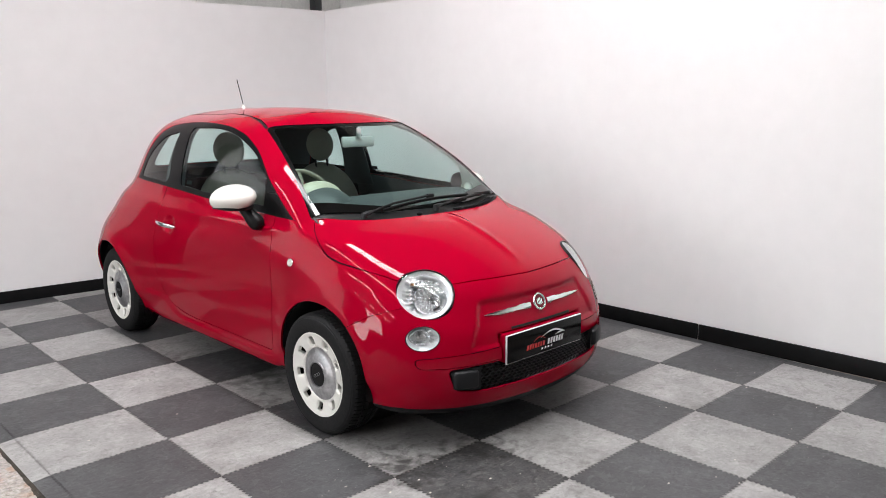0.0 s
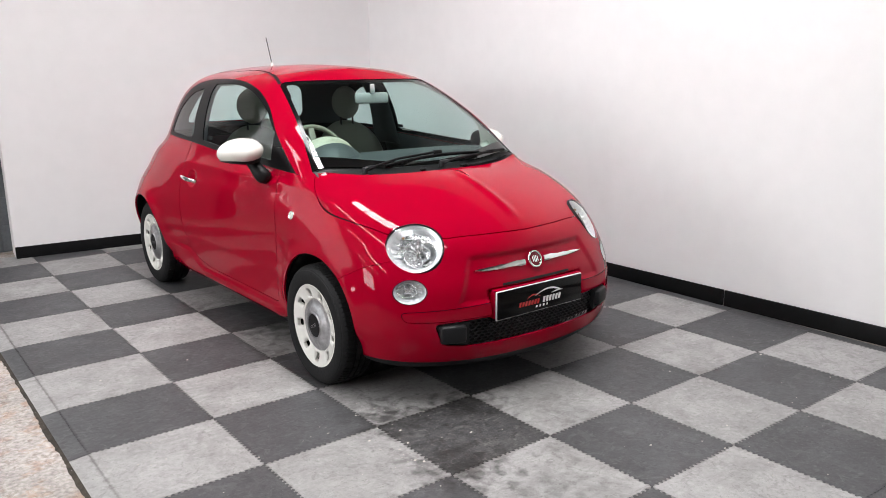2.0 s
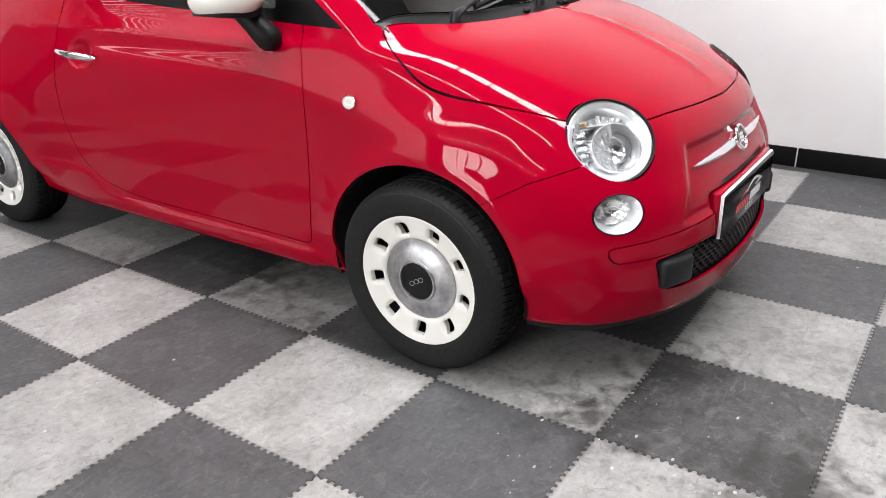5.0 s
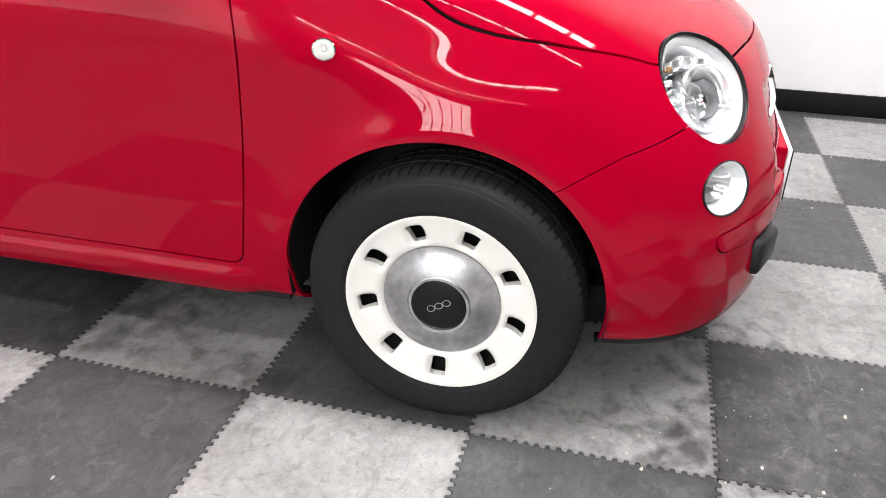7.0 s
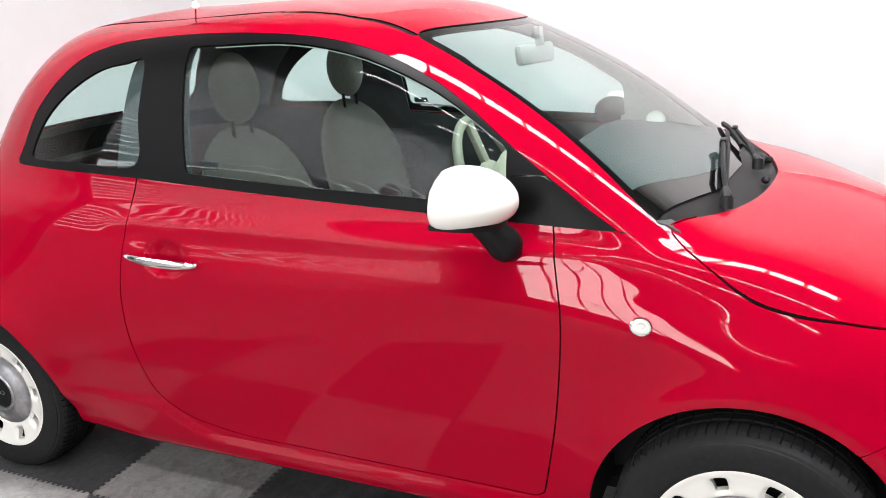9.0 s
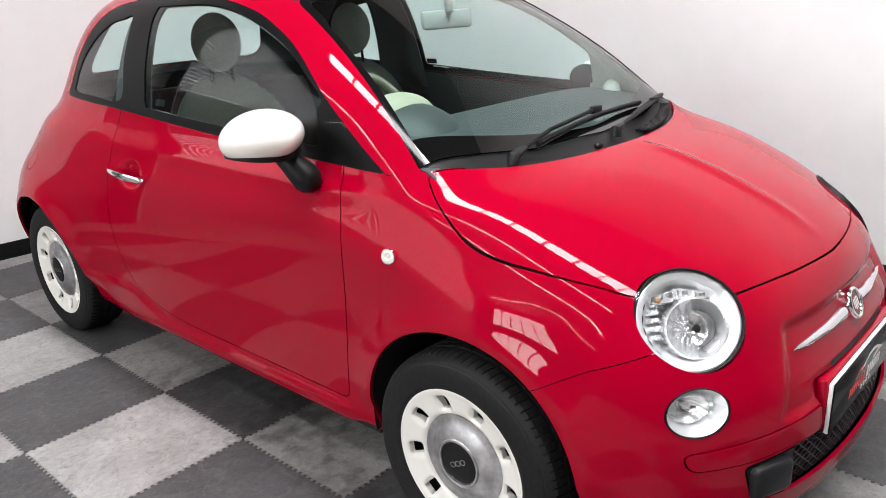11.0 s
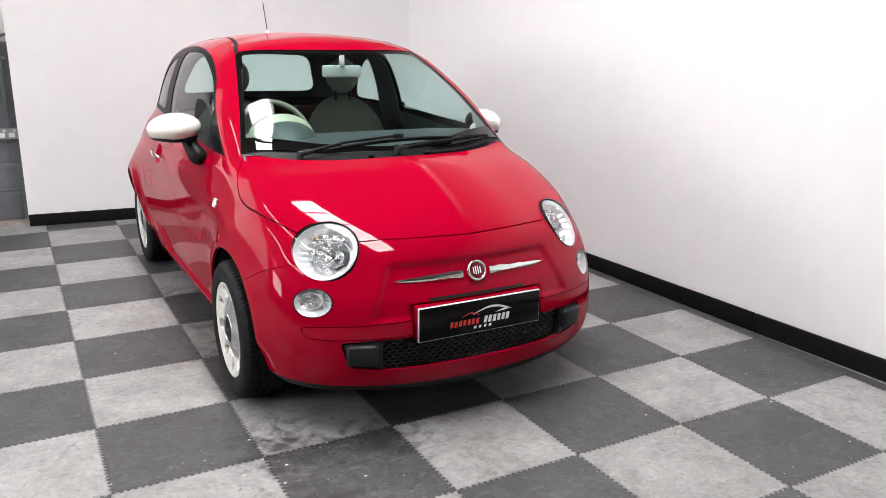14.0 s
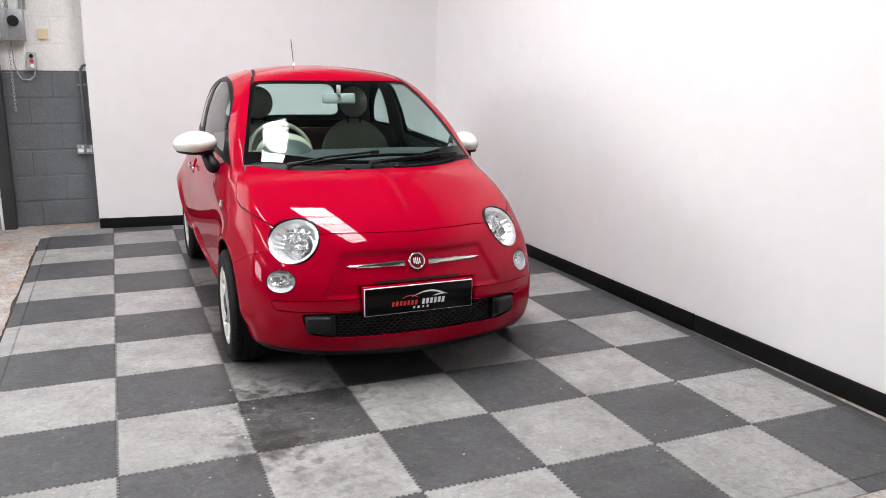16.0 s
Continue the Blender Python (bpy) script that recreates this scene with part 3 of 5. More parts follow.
class Skin:
    """A piece of the body's surface: points, normals and faces."""

    def __init__(self, v, n, faces):
        self.v, self.n, self.faces = v, n, faces

    def cut(self, f):
        """The piece where f < 0 and the rest, parted along f = 0."""
        v, n, base = [], [], len(self.v)
        vals = f.tolist()
        neg = (f < 0).tolist()
        sv, sn = self.v, self.n
        made, ins, outs = {}, [], []

        def cross(a, b):
            key = (min(a, b), max(a, b))
            if key not in made:
                t = vals[a] / (vals[a] - vals[b])
                made[key] = base + len(v)
                v.append(sv[a] + t * (sv[b] - sv[a]))
                n.append(sn[a] + t * (sn[b] - sn[a]))
            return made[key]

        for face in self.faces:
            k = sum([neg[i] for i in face])
            if k == len(face):
                ins.append(face)
            elif k == 0:
                outs.append(face)
            else:
                a, b = [], []
                for i, j in zip(face, face[1:] + face[:1]):
                    (a if neg[i] else b).append(i)
                    if neg[i] != neg[j]:
                        c = cross(i, j)
                        a.append(c)
                        b.append(c)
                if len(a) > 2:
                    ins.append(tuple(a))
                if len(b) > 2:
                    outs.append(tuple(b))
        if v:
            sv, sn = np.concatenate([sv, np.array(v)]), np.concatenate([sn, np.array(n)])
        return Skin(sv, sn, ins), Skin(sv, sn, outs).trimmed()

    def trimmed(self):
        used = sorted({i for f in self.faces for i in f})
        idx = {i: k for k, i in enumerate(used)}
        return Skin(self.v[used], self.n[used], [tuple(idx[i] for i in f) for f in self.faces])

    def islands(self):
        """The separate pieces of a skin."""
        root = {}

        def find(i):
            while root.setdefault(i, i) != i:
                root[i] = root[root[i]]
                i = root[i]
            return i

        for f in self.faces:
            for i in f[1:]:
                root[find(i)] = find(f[0])
        groups = {}
        for f in self.faces:
            groups.setdefault(find(f[0]), []).append(f)
        return [Skin(self.v, self.n, fs).trimmed() for fs in groups.values() if len(fs) > 12]

    def moved(self, d):
        return Skin(self.v + d * self.n, self.n, self.faces)

    def mirrored(self):
        return Skin(self.v * FLIP, self.n * FLIP, [f[::-1] for f in self.faces])

    def both(self):
        a, b = self, self.mirrored()
        k = len(a.v)
        return Skin(np.concatenate([a.v, b.v]), np.concatenate([a.n, b.n]), a.faces + [tuple(i + k for i in f) for f in b.faces])

    def panel(self, name, mat, depth=0.009, parent=None, label=""):
        """A sheet with its edges turned in."""
        s = self.trimmed()
        count, order = {}, {}
        for f in s.faces:
            for i, j in zip(f, f[1:] + f[:1]):
                key = (min(i, j), max(i, j))
                count[key] = count.get(key, 0) + 1
                order[key] = (i, j)
        v, faces = [tuple(p) for p in s.v], list(s.faces)
        low = {}
        for key, c in count.items():
            i, j = order[key]
            if c == 1 and not (abs(s.v[i][0]) < 1e-5 and abs(s.v[j][0]) < 1e-5):
                for k in (i, j):
                    if k not in low:
                        low[k] = len(v)
                        v.append(tuple(s.v[k] - depth * s.n[k]))
                faces.append((j, i, low[i], low[j]))
        bm = bmesh.new()
        vs = [bm.verts.new(p) for p in v]
        for f in faces:
            try:
                bm.faces.new([vs[i] for i in f])
            except ValueError:
                pass
        bmesh.ops.remove_doubles(bm, verts=bm.verts, dist=1e-5)
        ob = part(name, bm, mat, parent or car, label, smooth=40)
        if mat is PAINT:
            ob.data.materials.append(SURROUND_BLACK)
            shell = len(s.faces)
            for k, q in enumerate(ob.data.polygons):
                if k >= shell and q.center.z > .93 and q.center.y > .2:
                    q.material_index = 1
        return ob


def outline(pts, step=8, closed=True):
    """A smooth closed curve through a few points."""
    p = np.array(pts, float)
    n = len(p)
    out = []
    for i in range(n):
        a, b, c, d = p[i - 1], p[i], p[(i + 1) % n], p[(i + 2) % n]
        for k in range(step):
            t = k / step
            out.append(0.5 * (2 * b + (c - a) * t + (2 * a - 5 * b + 4 * c - d) * t ** 2 + (3 * b - a - 3 * c + d) * t ** 3))
    return np.array(out)


def rounded(pts, r=0.03, n=5):
    """A polygon with rounded corners; a point may carry its own radius."""
    out = []
    k = len(pts)
    for i in range(k):
        p, q, s = np.array(pts[i - 1][:2], float), np.array(pts[i][:2], float), np.array(pts[(i + 1) % k][:2], float)
        rr = pts[i][2] if len(pts[i]) > 2 else r
        a, b = (p - q) / np.linalg.norm(p - q), (s - q) / np.linalg.norm(s - q)
        ra = min(rr, 0.45 * np.linalg.norm(p - q), 0.45 * np.linalg.norm(s - q))
        for t in np.linspace(0, 1, n):
            out.append((1 - t) ** 2 * (q + a * ra) + 2 * t * (1 - t) * q + t ** 2 * (q + b * ra))
    return np.array(out)


def inside_distance(poly, pts):
    """Signed distance to a closed curve: negative inside."""
    a, b = poly, np.roll(poly, -1, axis=0)
    best = np.full(len(pts), 1e9)
    odd = np.zeros(len(pts), bool)
    for p, q in zip(a, b):
        e = q - p
        t = np.clip(((pts - p) @ e) / (e @ e + 1e-12), 0, 1)
        best = np.minimum(best, np.linalg.norm(pts - p - t[:, None] * e, axis=1))
        c = ((p[1] > pts[:, 1]) != (q[1] > pts[:, 1])) & (pts[:, 0] < e[0] * (pts[:, 1] - p[1]) / (e[1] if e[1] else 1e-12) + p[0])
        odd ^= c
    return np.where(odd, -best, best)


def side(s, poly):
    return np.where(s.v[:, 0] > 0.25, inside_distance(poly, s.v[:, [1, 2]]), 1.0)


def top(s, poly, low=0.5):
    return np.where(s.v[:, 2] > low, inside_distance(poly, s.v[:, [0, 1]]), 1.0)


idx = np.arange(NU * NV).reshape(NU, NV)
quads = [(int(idx[i, j]), int(idx[i + 1, j]), int(idx[i + 1, j + 1]), int(idx[i, j + 1])) for i in range(NU - 1) for j in range(NV - 1)]
body = Skin(grid.reshape(-1, 3), nrm.reshape(-1, 3), quads)
GAP = 0.0019


def skin_at(x, y=None, z=None, low=0.0):
    """The point and normal of the body's side nearest to two of its coordinates (x >= 0)."""
    v = grid.reshape(-1, 3)
    d = np.zeros(len(v))
    for k, c in enumerate((x, y, z)):
        if c is not None:
            d += (v[:, k] - c) ** 2
    d[v[:, 2] < low] += 9
    i = int(d.argmin())
    return v[i], nrm.reshape(-1, 3)[i]


NOSE_V, NOSE_N = grid[:120].reshape(-1, 3), nrm[:120].reshape(-1, 3)
near = (NOSE_V[:, 1] < -.3) & (NOSE_V[:, 2] < .72)
NOSE_V, NOSE_N = NOSE_V[near], NOSE_N[near]


def front_point(x, z):
    """The point and normal of the nose at (x, z)."""
    d = (NOSE_V[:, 0] - abs(x)) ** 2 + (NOSE_V[:, 2] - z) ** 2
    i = np.argpartition(d, 4)[:4]
    w = 1 / (d[i] + 1e-7)
    w /= w.sum()
    p, n = (NOSE_V[i] * w[:, None]).sum(0), (NOSE_N[i] * w[:, None]).sum(0)
    s = -1 if x < 0 else 1
    return Vector((x, p[1], z)), Vector((n[0] * s, n[1], n[2])).normalized()


# wheel arches
for wy in (0.0, WHEELBASE):
    yz = body.v[:, [1, 2]] - np.array([wy + .006, WHEEL_R])
    _, body = body.cut(np.where(body.v[:, 0] > 0.45, np.linalg.norm(yz, axis=1) - ARCH_R, 1.0))

# lamps
LAMP_C, LAMP_AXIS, LAMP_R = (.537, -.46, .695), (.55, -.68, .48), 0.119
FOG_C, FOG_AXIS = (.605, -.517, .52), (.66, -.75, .0)


def fog_field(s):
    w = s.v - np.array(FOG_C)
    t = np.array([.75, .66, 0])
    u = w @ t
    return np.where((np.abs(w).max(axis=1) < .2), np.hypot(u / .075, w[:, 2] / .049) * .06 - .06, 1.0)


LAMP_WIDE, LAMP_TALL, LAMP_LEAN = 1.085, .915, 30


def lamp_field(s):
    d = np.array(LAMP_AXIS) / np.linalg.norm(LAMP_AXIS)
    t = np.array([-d[1], d[0], 0]) / np.hypot(d[0], d[1])
    u, c, k = np.cross(d, t), math.cos(radians(LAMP_LEAN)), math.sin(radians(LAMP_LEAN))
    w = s.v - np.array(LAMP_C)
    return np.where(np.abs(w @ d) < .3, np.hypot(w @ (c * t + k * u) / LAMP_WIDE, w @ (c * u - k * t) / LAMP_TALL) - LAMP_R, 1.0)


lamp_lens, body = body.cut(lamp_field(body))
fog_lens, body = body.cut(fog_field(body))

# side windows with their black surround
SURROUND = outline([(.30, .947), (.74, .966), (1.06, .981), (1.618, 1.010), (2.05, 1.022), (2.135, 1.032), (2.115, 1.075), (2.055, 1.185), (1.945, 1.290), (1.838, 1.348), (1.676, 1.376), (1.374, 1.385), (1.112, 1.371), (.928, 1.336), (.773, 1.274), (.66, 1.208), (.531, 1.114), (.373, 1.0), (.29, .945)], 6)
surround, body = body.cut(side(body, SURROUND))
DOOR_GLASS = rounded([(.545, .992, .01), (1.06, 1.010, .3), (1.450, 1.032, .01), (1.478, 1.355, .01), (1.15, 1.362, .2), (.93, 1.322, .2), (.72, 1.235, .2), (.550, 1.118, .01)])
door_glass, surround = surround.cut(side(surround, DOOR_GLASS))
QUARTER = outline([(1.632, 1.046), (1.85, 1.042), (2.05, 1.046), (2.065, 1.075), (2.01, 1.16), (1.92, 1.235), (1.80, 1.296), (1.70, 1.315), (1.625, 1.318), (1.622, 1.18)], 6)
quarter_glass, surround = surround.cut(side(surround, QUARTER))

# windscreen, scuttle, tailgate window
WS = rounded([(-.3, .005, .001), (.0, -.012, .2), (.25, .018, .2), (.46, .088, .2), (.648, .205, .02), (.592, .40, .3), (.538, .62, .3), (.482, .862, .05), (.25, .782, .25), (.0, .757, .2), (-.3, .782, .001)])
ws_region, body = body.cut(top(body, WS, 0.88))
SCUTTLE = np.array([(-.3, -.2), (.9, -.2), (.9, .45), (.648, .225), (.50, .175), (.30, .115), (.0, .085), (-.3, .115)])
scuttle, ws_region = ws_region.cut(inside_distance(SCUTTLE, ws_region.v[:, [0, 1]]))
_, scuttle = scuttle.cut(.640 - scuttle.v[:, 0])
windscreen, frit = ws_region.cut(inside_distance(WS - np.array([0, 0]), ws_region.v[:, [0, 1]]) + np.where(ws_region.v[:, 1] > .7, .03, .022))
blind, windscreen = windscreen.cut(np.where(windscreen.v[:, 1] < .5, windscreen.v[:, 1] - (.120 + .36 * np.abs(windscreen.v[:, 0]) ** 1.6), 1.0))
s_rear = inside_distance(rounded([(-.2, 1.07, .001), (.47, 1.07, .08), (.37, 1.33, .08), (-.2, 1.35, .001)]), body.v[:, [0, 2]])
rear_glass, body = body.cut(np.where(body.v[:, 1] > 1.9, s_rear, 1.0))
lining = body

# bonnet
BONNET = rounded([(-.3, -.56, .001), (.0, -.580, .2), (.21, -.557, .2), (.418, -.497, .1), (.50, -.44, .02), (.605, -.352, .02), (.672, -.225, .2), (.705, -.09, .15), (.712, .02, .1), (.69, .12, .1), (.642, .197, .02), (.46, .088, .2), (.25, .018, .2), (.0, -.012, .2), (-.3, .005, .001)])
bonnet, body = body.cut(top(body, BONNET, 0.66) + GAP)
_, body = body.cut(top(body, BONNET, 0.66) - GAP)

# doors and fuel flap
DOOR = rounded([(.447, 1.06, .01), (.425, .88, .2), (.400, .76, .2), (.406, .62, .2), (.418, .47, .2), (.450, .277, .03), (1.35, .283, .2), (1.52, .315, .1), (1.612, .382, .1), (1.655, .55, .2), (1.667, .70, .2), (1.66, .80, .2), (1.646, .89, .2), (1.613, 1.06, .01)])
door, body = body.cut(side(body, DOOR) + GAP)
_, body = body.cut(side(body, DOOR) - GAP)
flap_c = np.array([2.40, .785])
flap, body = body.cut(np.where(body.v[:, 0] > .4, np.linalg.norm(body.v[:, [1, 2]] - flap_c, axis=1) - .070, 1.0))
_, body = body.cut(np.where(body.v[:, 0] > .4, np.linalg.norm(body.v[:, [1, 2]] - flap_c, axis=1) - .0745, 1.0))


# front bumper and what sits in it
def seam(s):
    """Below and ahead of the line that parts the front bumper from the wing."""
    line = np.interp(s.v[:, 1], [-.46, -.43, -.32, -.2, -.05], [.655, .645, .605, .538, .43])
    return np.where(s.v[:, 1] < -.455, -1.0, np.where(s.v[:, 1] > -.08, 1.0, s.v[:, 2] - line))


bumper, body = body.cut(seam(body) + GAP * 0.6)
_, body = body.cut(seam(body) - GAP * 0.6)


def front(s, poly):
    return np.where(s.v[:, 1] < -.3, inside_distance(poly, s.v[:, [0, 2]]), 1.0)


GRILLE = rounded([(-.3, .272, .001), (.40, .272, .1), (.508, .288, .03), (.535, .382, .02), (.39, .390, .1), (-.3, .392, .001)])
grille, bumper = bumper.cut(front(bumper, GRILLE))
pod, grille = grille.cut(.392 - grille.v[:, 0])
pod, _ = pod.cut(front(pod, GRILLE) + .007)
STRIP = rounded([(.272, .399, .002), (.53, .391, .03), (.640, .395, .02), (.650, .436, .02), (.45, .444, .2), (.272, .452, .002)])
strip, bumper = bumper.cut(front(bumper, STRIP) + .0015)
_, bumper = bumper.cut(front(bumper, STRIP) - .0015)
lip, bumper = bumper.cut(np.where(bumper.v[:, 1] < -.15, bumper.v[:, 2] - np.interp(bumper.v[:, 1], [-.7, -.6, -.45, -.3, -.2], [.200, .207, .219, .212, .192]), 1.0))

# the roof's two drip channels
def channel(s):
    xs = np.interp(s.v[:, 1], [.84, 1.0, 1.27, 1.64, 2.0], [.482, .438, .405, .375, .36])
    return np.where((s.v[:, 2] > 1.3) & (s.v[:, 1] > .84) & (s.v[:, 1] < 2.05), np.abs(s.v[:, 0] - xs) - .010, 1.0)


gutter, body = body.cut(channel(body))
roof, body = body.cut(np.where((body.v[:, 2] > 1.3) & (body.v[:, 1] > .6), body.v[:, 0] - np.interp(body.v[:, 1], [.84, 1.0, 1.27, 1.64, 2.0], [.482, .438, .405, .375, .36]), 1.0))

body.both().panel("body_shell", PAINT, label="glossy red painted body shell")
roof.both().panel("roof", PAINT)
bonnet.both().panel("bonnet", PAINT)
bumper_ob = bumper.both().panel("front_bumper", PAINT)
lip.both().panel("bumper_lip", PLASTIC, label="black plastic lower bumper lip", parent=bumper_ob)
scuttle.both().moved(-.010).panel("scuttle", PLASTIC, label="black plastic scuttle under the windscreen")
frit.both().moved(-.003).panel("windscreen_border", GLOSSBLACK, 0.004, label="black windscreen border")
blind.both().moved(-.0035).panel("windscreen_foot", FRIT, 0.004, label="black band along the windscreen's foot")
windscreen.both().moved(-.003).panel("windscreen", CLEAR, 0.0005)
rear_glass.both().moved(-.003).panel("rear_window", CLEAR, 0.0005)
upper, lower = lining.moved(-.014).cut(np.where(lining.v[:, 1] < .5, .955, 1.035) - lining.v[:, 2])
# pale lining past the front pillars, painted dark grey for cabin shade
shaded_lining, upper = upper.cut(np.where(upper.v[:, 1] > .95, upper.v[:, 2] - 1.365, 1.0))
tail_trim, shaded_lining = shaded_lining.cut(2.20 - shaded_lining.v[:, 1])
tail_trim.both().panel("tailgate_trim", TRIM_GREY, 0.001, label="tailgate trim, coloured dark grey for cabin shade")
shaded_lining, roof_edge = shaded_lining.cut(1.70 - shaded_lining.v[:, 1])
for s in (1, -1):
    (shaded_lining if s > 0 else shaded_lining.mirrored()).panel("rear_pillar_trim", TRIM_GREY, 0.001, label="rear pillar trim, coloured dark grey for cabin shade")
    for piece in (roof_edge if s > 0 else roof_edge.mirrored()).islands():
        piece.panel("roof_edge_trim", TRIM_GREY, 0.001, label="roof edge trim, coloured dark grey for cabin shade")
upper.both().panel("headlining", HEADLINING, 0.001, label="pale grey roof lining and pillars")
# near-black inner sheet: its colour supplies the shade seen in the panel gaps
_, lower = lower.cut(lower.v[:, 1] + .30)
lower.both().panel("inner_shade_skin", DARK, 0.001, label="inner panels, near-black to give the shade in the panel gaps")
for s in (1, -1):
    (gutter if s > 0 else gutter.mirrored()).moved(-.004).panel("drip_channel", PLASTIC, 0.002, label="thin black roof channel strip")
ys, zs = surround.v[:, 1], surround.v[:, 2]
trim, _ = surround.cut(np.where((ys > .575) & (zs < 1.02), 1.0, ys - 1.40))
for s in (1, -1):
    (trim if s > 0 else trim.mirrored()).moved(-.013).panel("pillar_trim", HEADLINING, 0.001, label="pale pillar trim")
post, _ = Skin(grid.reshape(-1, 3), nrm.reshape(-1, 3), quads).cut(side(Skin(grid.reshape(-1, 3), nrm, quads), rounded([(1.44, .93, .01), (1.74, .93, .01), (1.68, 1.385, .02), (1.485, 1.385, .02)])))
for s in (1, -1):
    (post if s > 0 else post.mirrored()).moved(-.026).panel("inner_post", TRIM_GREY, 0.004, label="dark grey inner pillar trim")
split = np.where(surround.v[:, 1] < .62, np.abs(inside_distance(DOOR, surround.v[:, [1, 2]])) - GAP, 1.0)
_, surround = surround.cut(split)
grille_back = grille.both().moved(-.035).panel("grille_back", DARK, 0.001, parent=bumper_ob)


def along(c, axis):
    """A pose at c whose x axis points along axis."""
    return Matrix.Translation(c) @ Vector(axis).to_track_quat("X", "Z").to_matrix().to_4x4()


def sided(skin, s):
    return skin if s > 0 else skin.mirrored()


for s in (1, -1):
    door_ob = sided(door, s).panel("door", PAINT)
    sided(door, s).moved(-.024).panel("door_card", TRIM_GREY, 0.001, parent=door_ob, label="dark grey inner door card")
    sided(door_glass, s).moved(-.004).panel("door_glass", CLEAR, 0.0005, parent=door_ob, label="clear green-tinted glass")
    sided(quarter_glass, s).moved(-.004).panel("quarter_glass", CLEAR, 0.0005, label="clear green-tinted glass")
    sided(surround, s).moved(-.001).panel("window_surround", SURROUND_BLACK, 0.008, label="black plastic window surround and pillar")
    sided(pod, s).moved(-.003).panel("bumper_pod", PODGREY, 0.05, parent=bumper_ob, label="black plastic bumper corner block")
    p, n = front_point(s * .462, .334)
    bm = bmesh.new()
    box(bm, -.05, .016, -.058, .058, -.040, .040, bevel=.013)
    block = part("bumper_block", bm, PODGREY, bumper_ob, "raised black plastic bumper block", smooth=50)
    block.matrix_basis = along(p, n)
    sided(strip, s).moved(.002).panel("bumper_strip", PAINT, 0.012, parent=bumper_ob)
    if s < 0:
        sided(flap, s).panel("fuel_flap", PAINT)
    else:
        flap.panel("side_panel", PAINT)

# grille honeycomb
def build_honeycomb():
    v, f = [], []
    w, h = .031, .0135
    row, z = 0, .278
    while z < .392:
        x = -.385 + (w / 2 if row % 2 else 0)
        while x < .385:
            p, n = front_point(x, z)
            c = p - n * .018
            ring = []
            for k in range(6):
                a = math.pi / 3 * k
                for sc, d in ((1.0, 0), (.82, 0), (.80, .006)):
                    ring.append((c.x + w / 1.85 * sc * math.cos(a), c.y + d + (front_point(x + w / 2 * math.cos(a), z)[0].y - p.y) * sc, c.z + h / 1.45 * sc * math.sin(a)))
            b = len(v)
            v += ring
            for k in range(6):
                j = (k + 1) % 6
                f += [(b + 3 * k, b + 3 * j, b + 3 * j + 1, b + 3 * k + 1), (b + 3 * k + 1, b + 3 * j + 1, b + 3 * j + 2, b + 3 * k + 2)]
            x += w
        row += 1
        z += h
    mesh_object("grille", v, f, GRILLE_BLACK, bumper_ob, "black plastic honeycomb grille", smooth=0)


build_honeycomb()

# number plate holder with the dealer's plate
plate = boxed("plate", (-.262, .262, -.688, -.674, .368, .492), GLOSSBLACK, car, "black dealer plate with a white edge", bevel=.003)
boxed("plate_edge", (-.265, .265, -.684, -.6745, .365, .495), PRINTWHITE, plate, "white plate edge", bevel=.002)
boxed("plate_holder", (-.27, .27, -.674, -.640, .372, .500), PAINT, car, "red plate holder", bevel=.006)


def flat_shape(name, pts, y, mat, parent):
    v = [(x, y, z) for x, z in pts] + [(x, y + .001, z) for x, z in pts]
    k = len(pts)
    f = [tuple(range(k)), tuple(range(2 * k - 1, k - 1, -1))] + [(i, i + k, (i + 1) % k + k, (i + 1) % k) for i in range(k)]
    bm = bmesh.new()
    vs = [bm.verts.new(p) for p in v]
    for q in f:
        bm.faces.new([vs[i] for i in q])
    bmesh.ops.recalc_face_normals(bm, faces=bm.faces)
    return part(name, bm, mat, parent, smooth=0)


def arc(x0, x1, z, h, n=14):
    return [(x0 + (x1 - x0) * i / n, z + h * math.sin(math.pi * i / n)) for i in range(n + 1)]


yp = -.6892
for i in range(7):
    x = -.138 + i * .0185
    flat_shape("print_bar", [(x, .402), (x + .012, .402), (x + .016, .424), (x + .004, .424)], yp, PRINTRED, plate)
for i in range(6):
    x = .008 + i * .0195
    flat_shape("print_bar", [(x, .401), (x + .013, .401), (x + .018, .427), (x + .005, .427)], yp, PRINTWHITE, plate)
for i in range(4):
    x = -.035 + i * .022
    flat_shape("print_bar", [(x, .384), (x + .010, .384), (x + .012, .394), (x + .002, .394)], yp, PRINTWHITE, plate)
flat_shape("print_line", arc(-.04, .135, .440, .026) + arc(-.04, .125, .440, .018)[::-1], yp, PRINTWHITE, plate)
flat_shape("print_line", arc(-.09, -.005, .432, .018) + arc(-.09, -.005, .432, .013)[::-1], yp, PRINTRED, plate)
flat_shape("print_line", [(.06, .436), (.135, .442), (.10, .447)], yp, PRINTWHITE, plate)

# black strip that paints the shadow in the red recess above the plate
v, f = [], []
for i in range(25):
    x = -.205 + .41 * i / 24
    for z in (.510, .520):
        p, n = front_point(x, z)
        v.append(tuple(p + n * .0015))
for i in range(24):
    f.append((2 * i, 2 * i + 1, 2 * i + 3, 2 * i + 2))
mesh_object("plate_shadow_strip", v, f, DARK, bumper_ob, "narrow black strip painting the recess shadow above the plate")

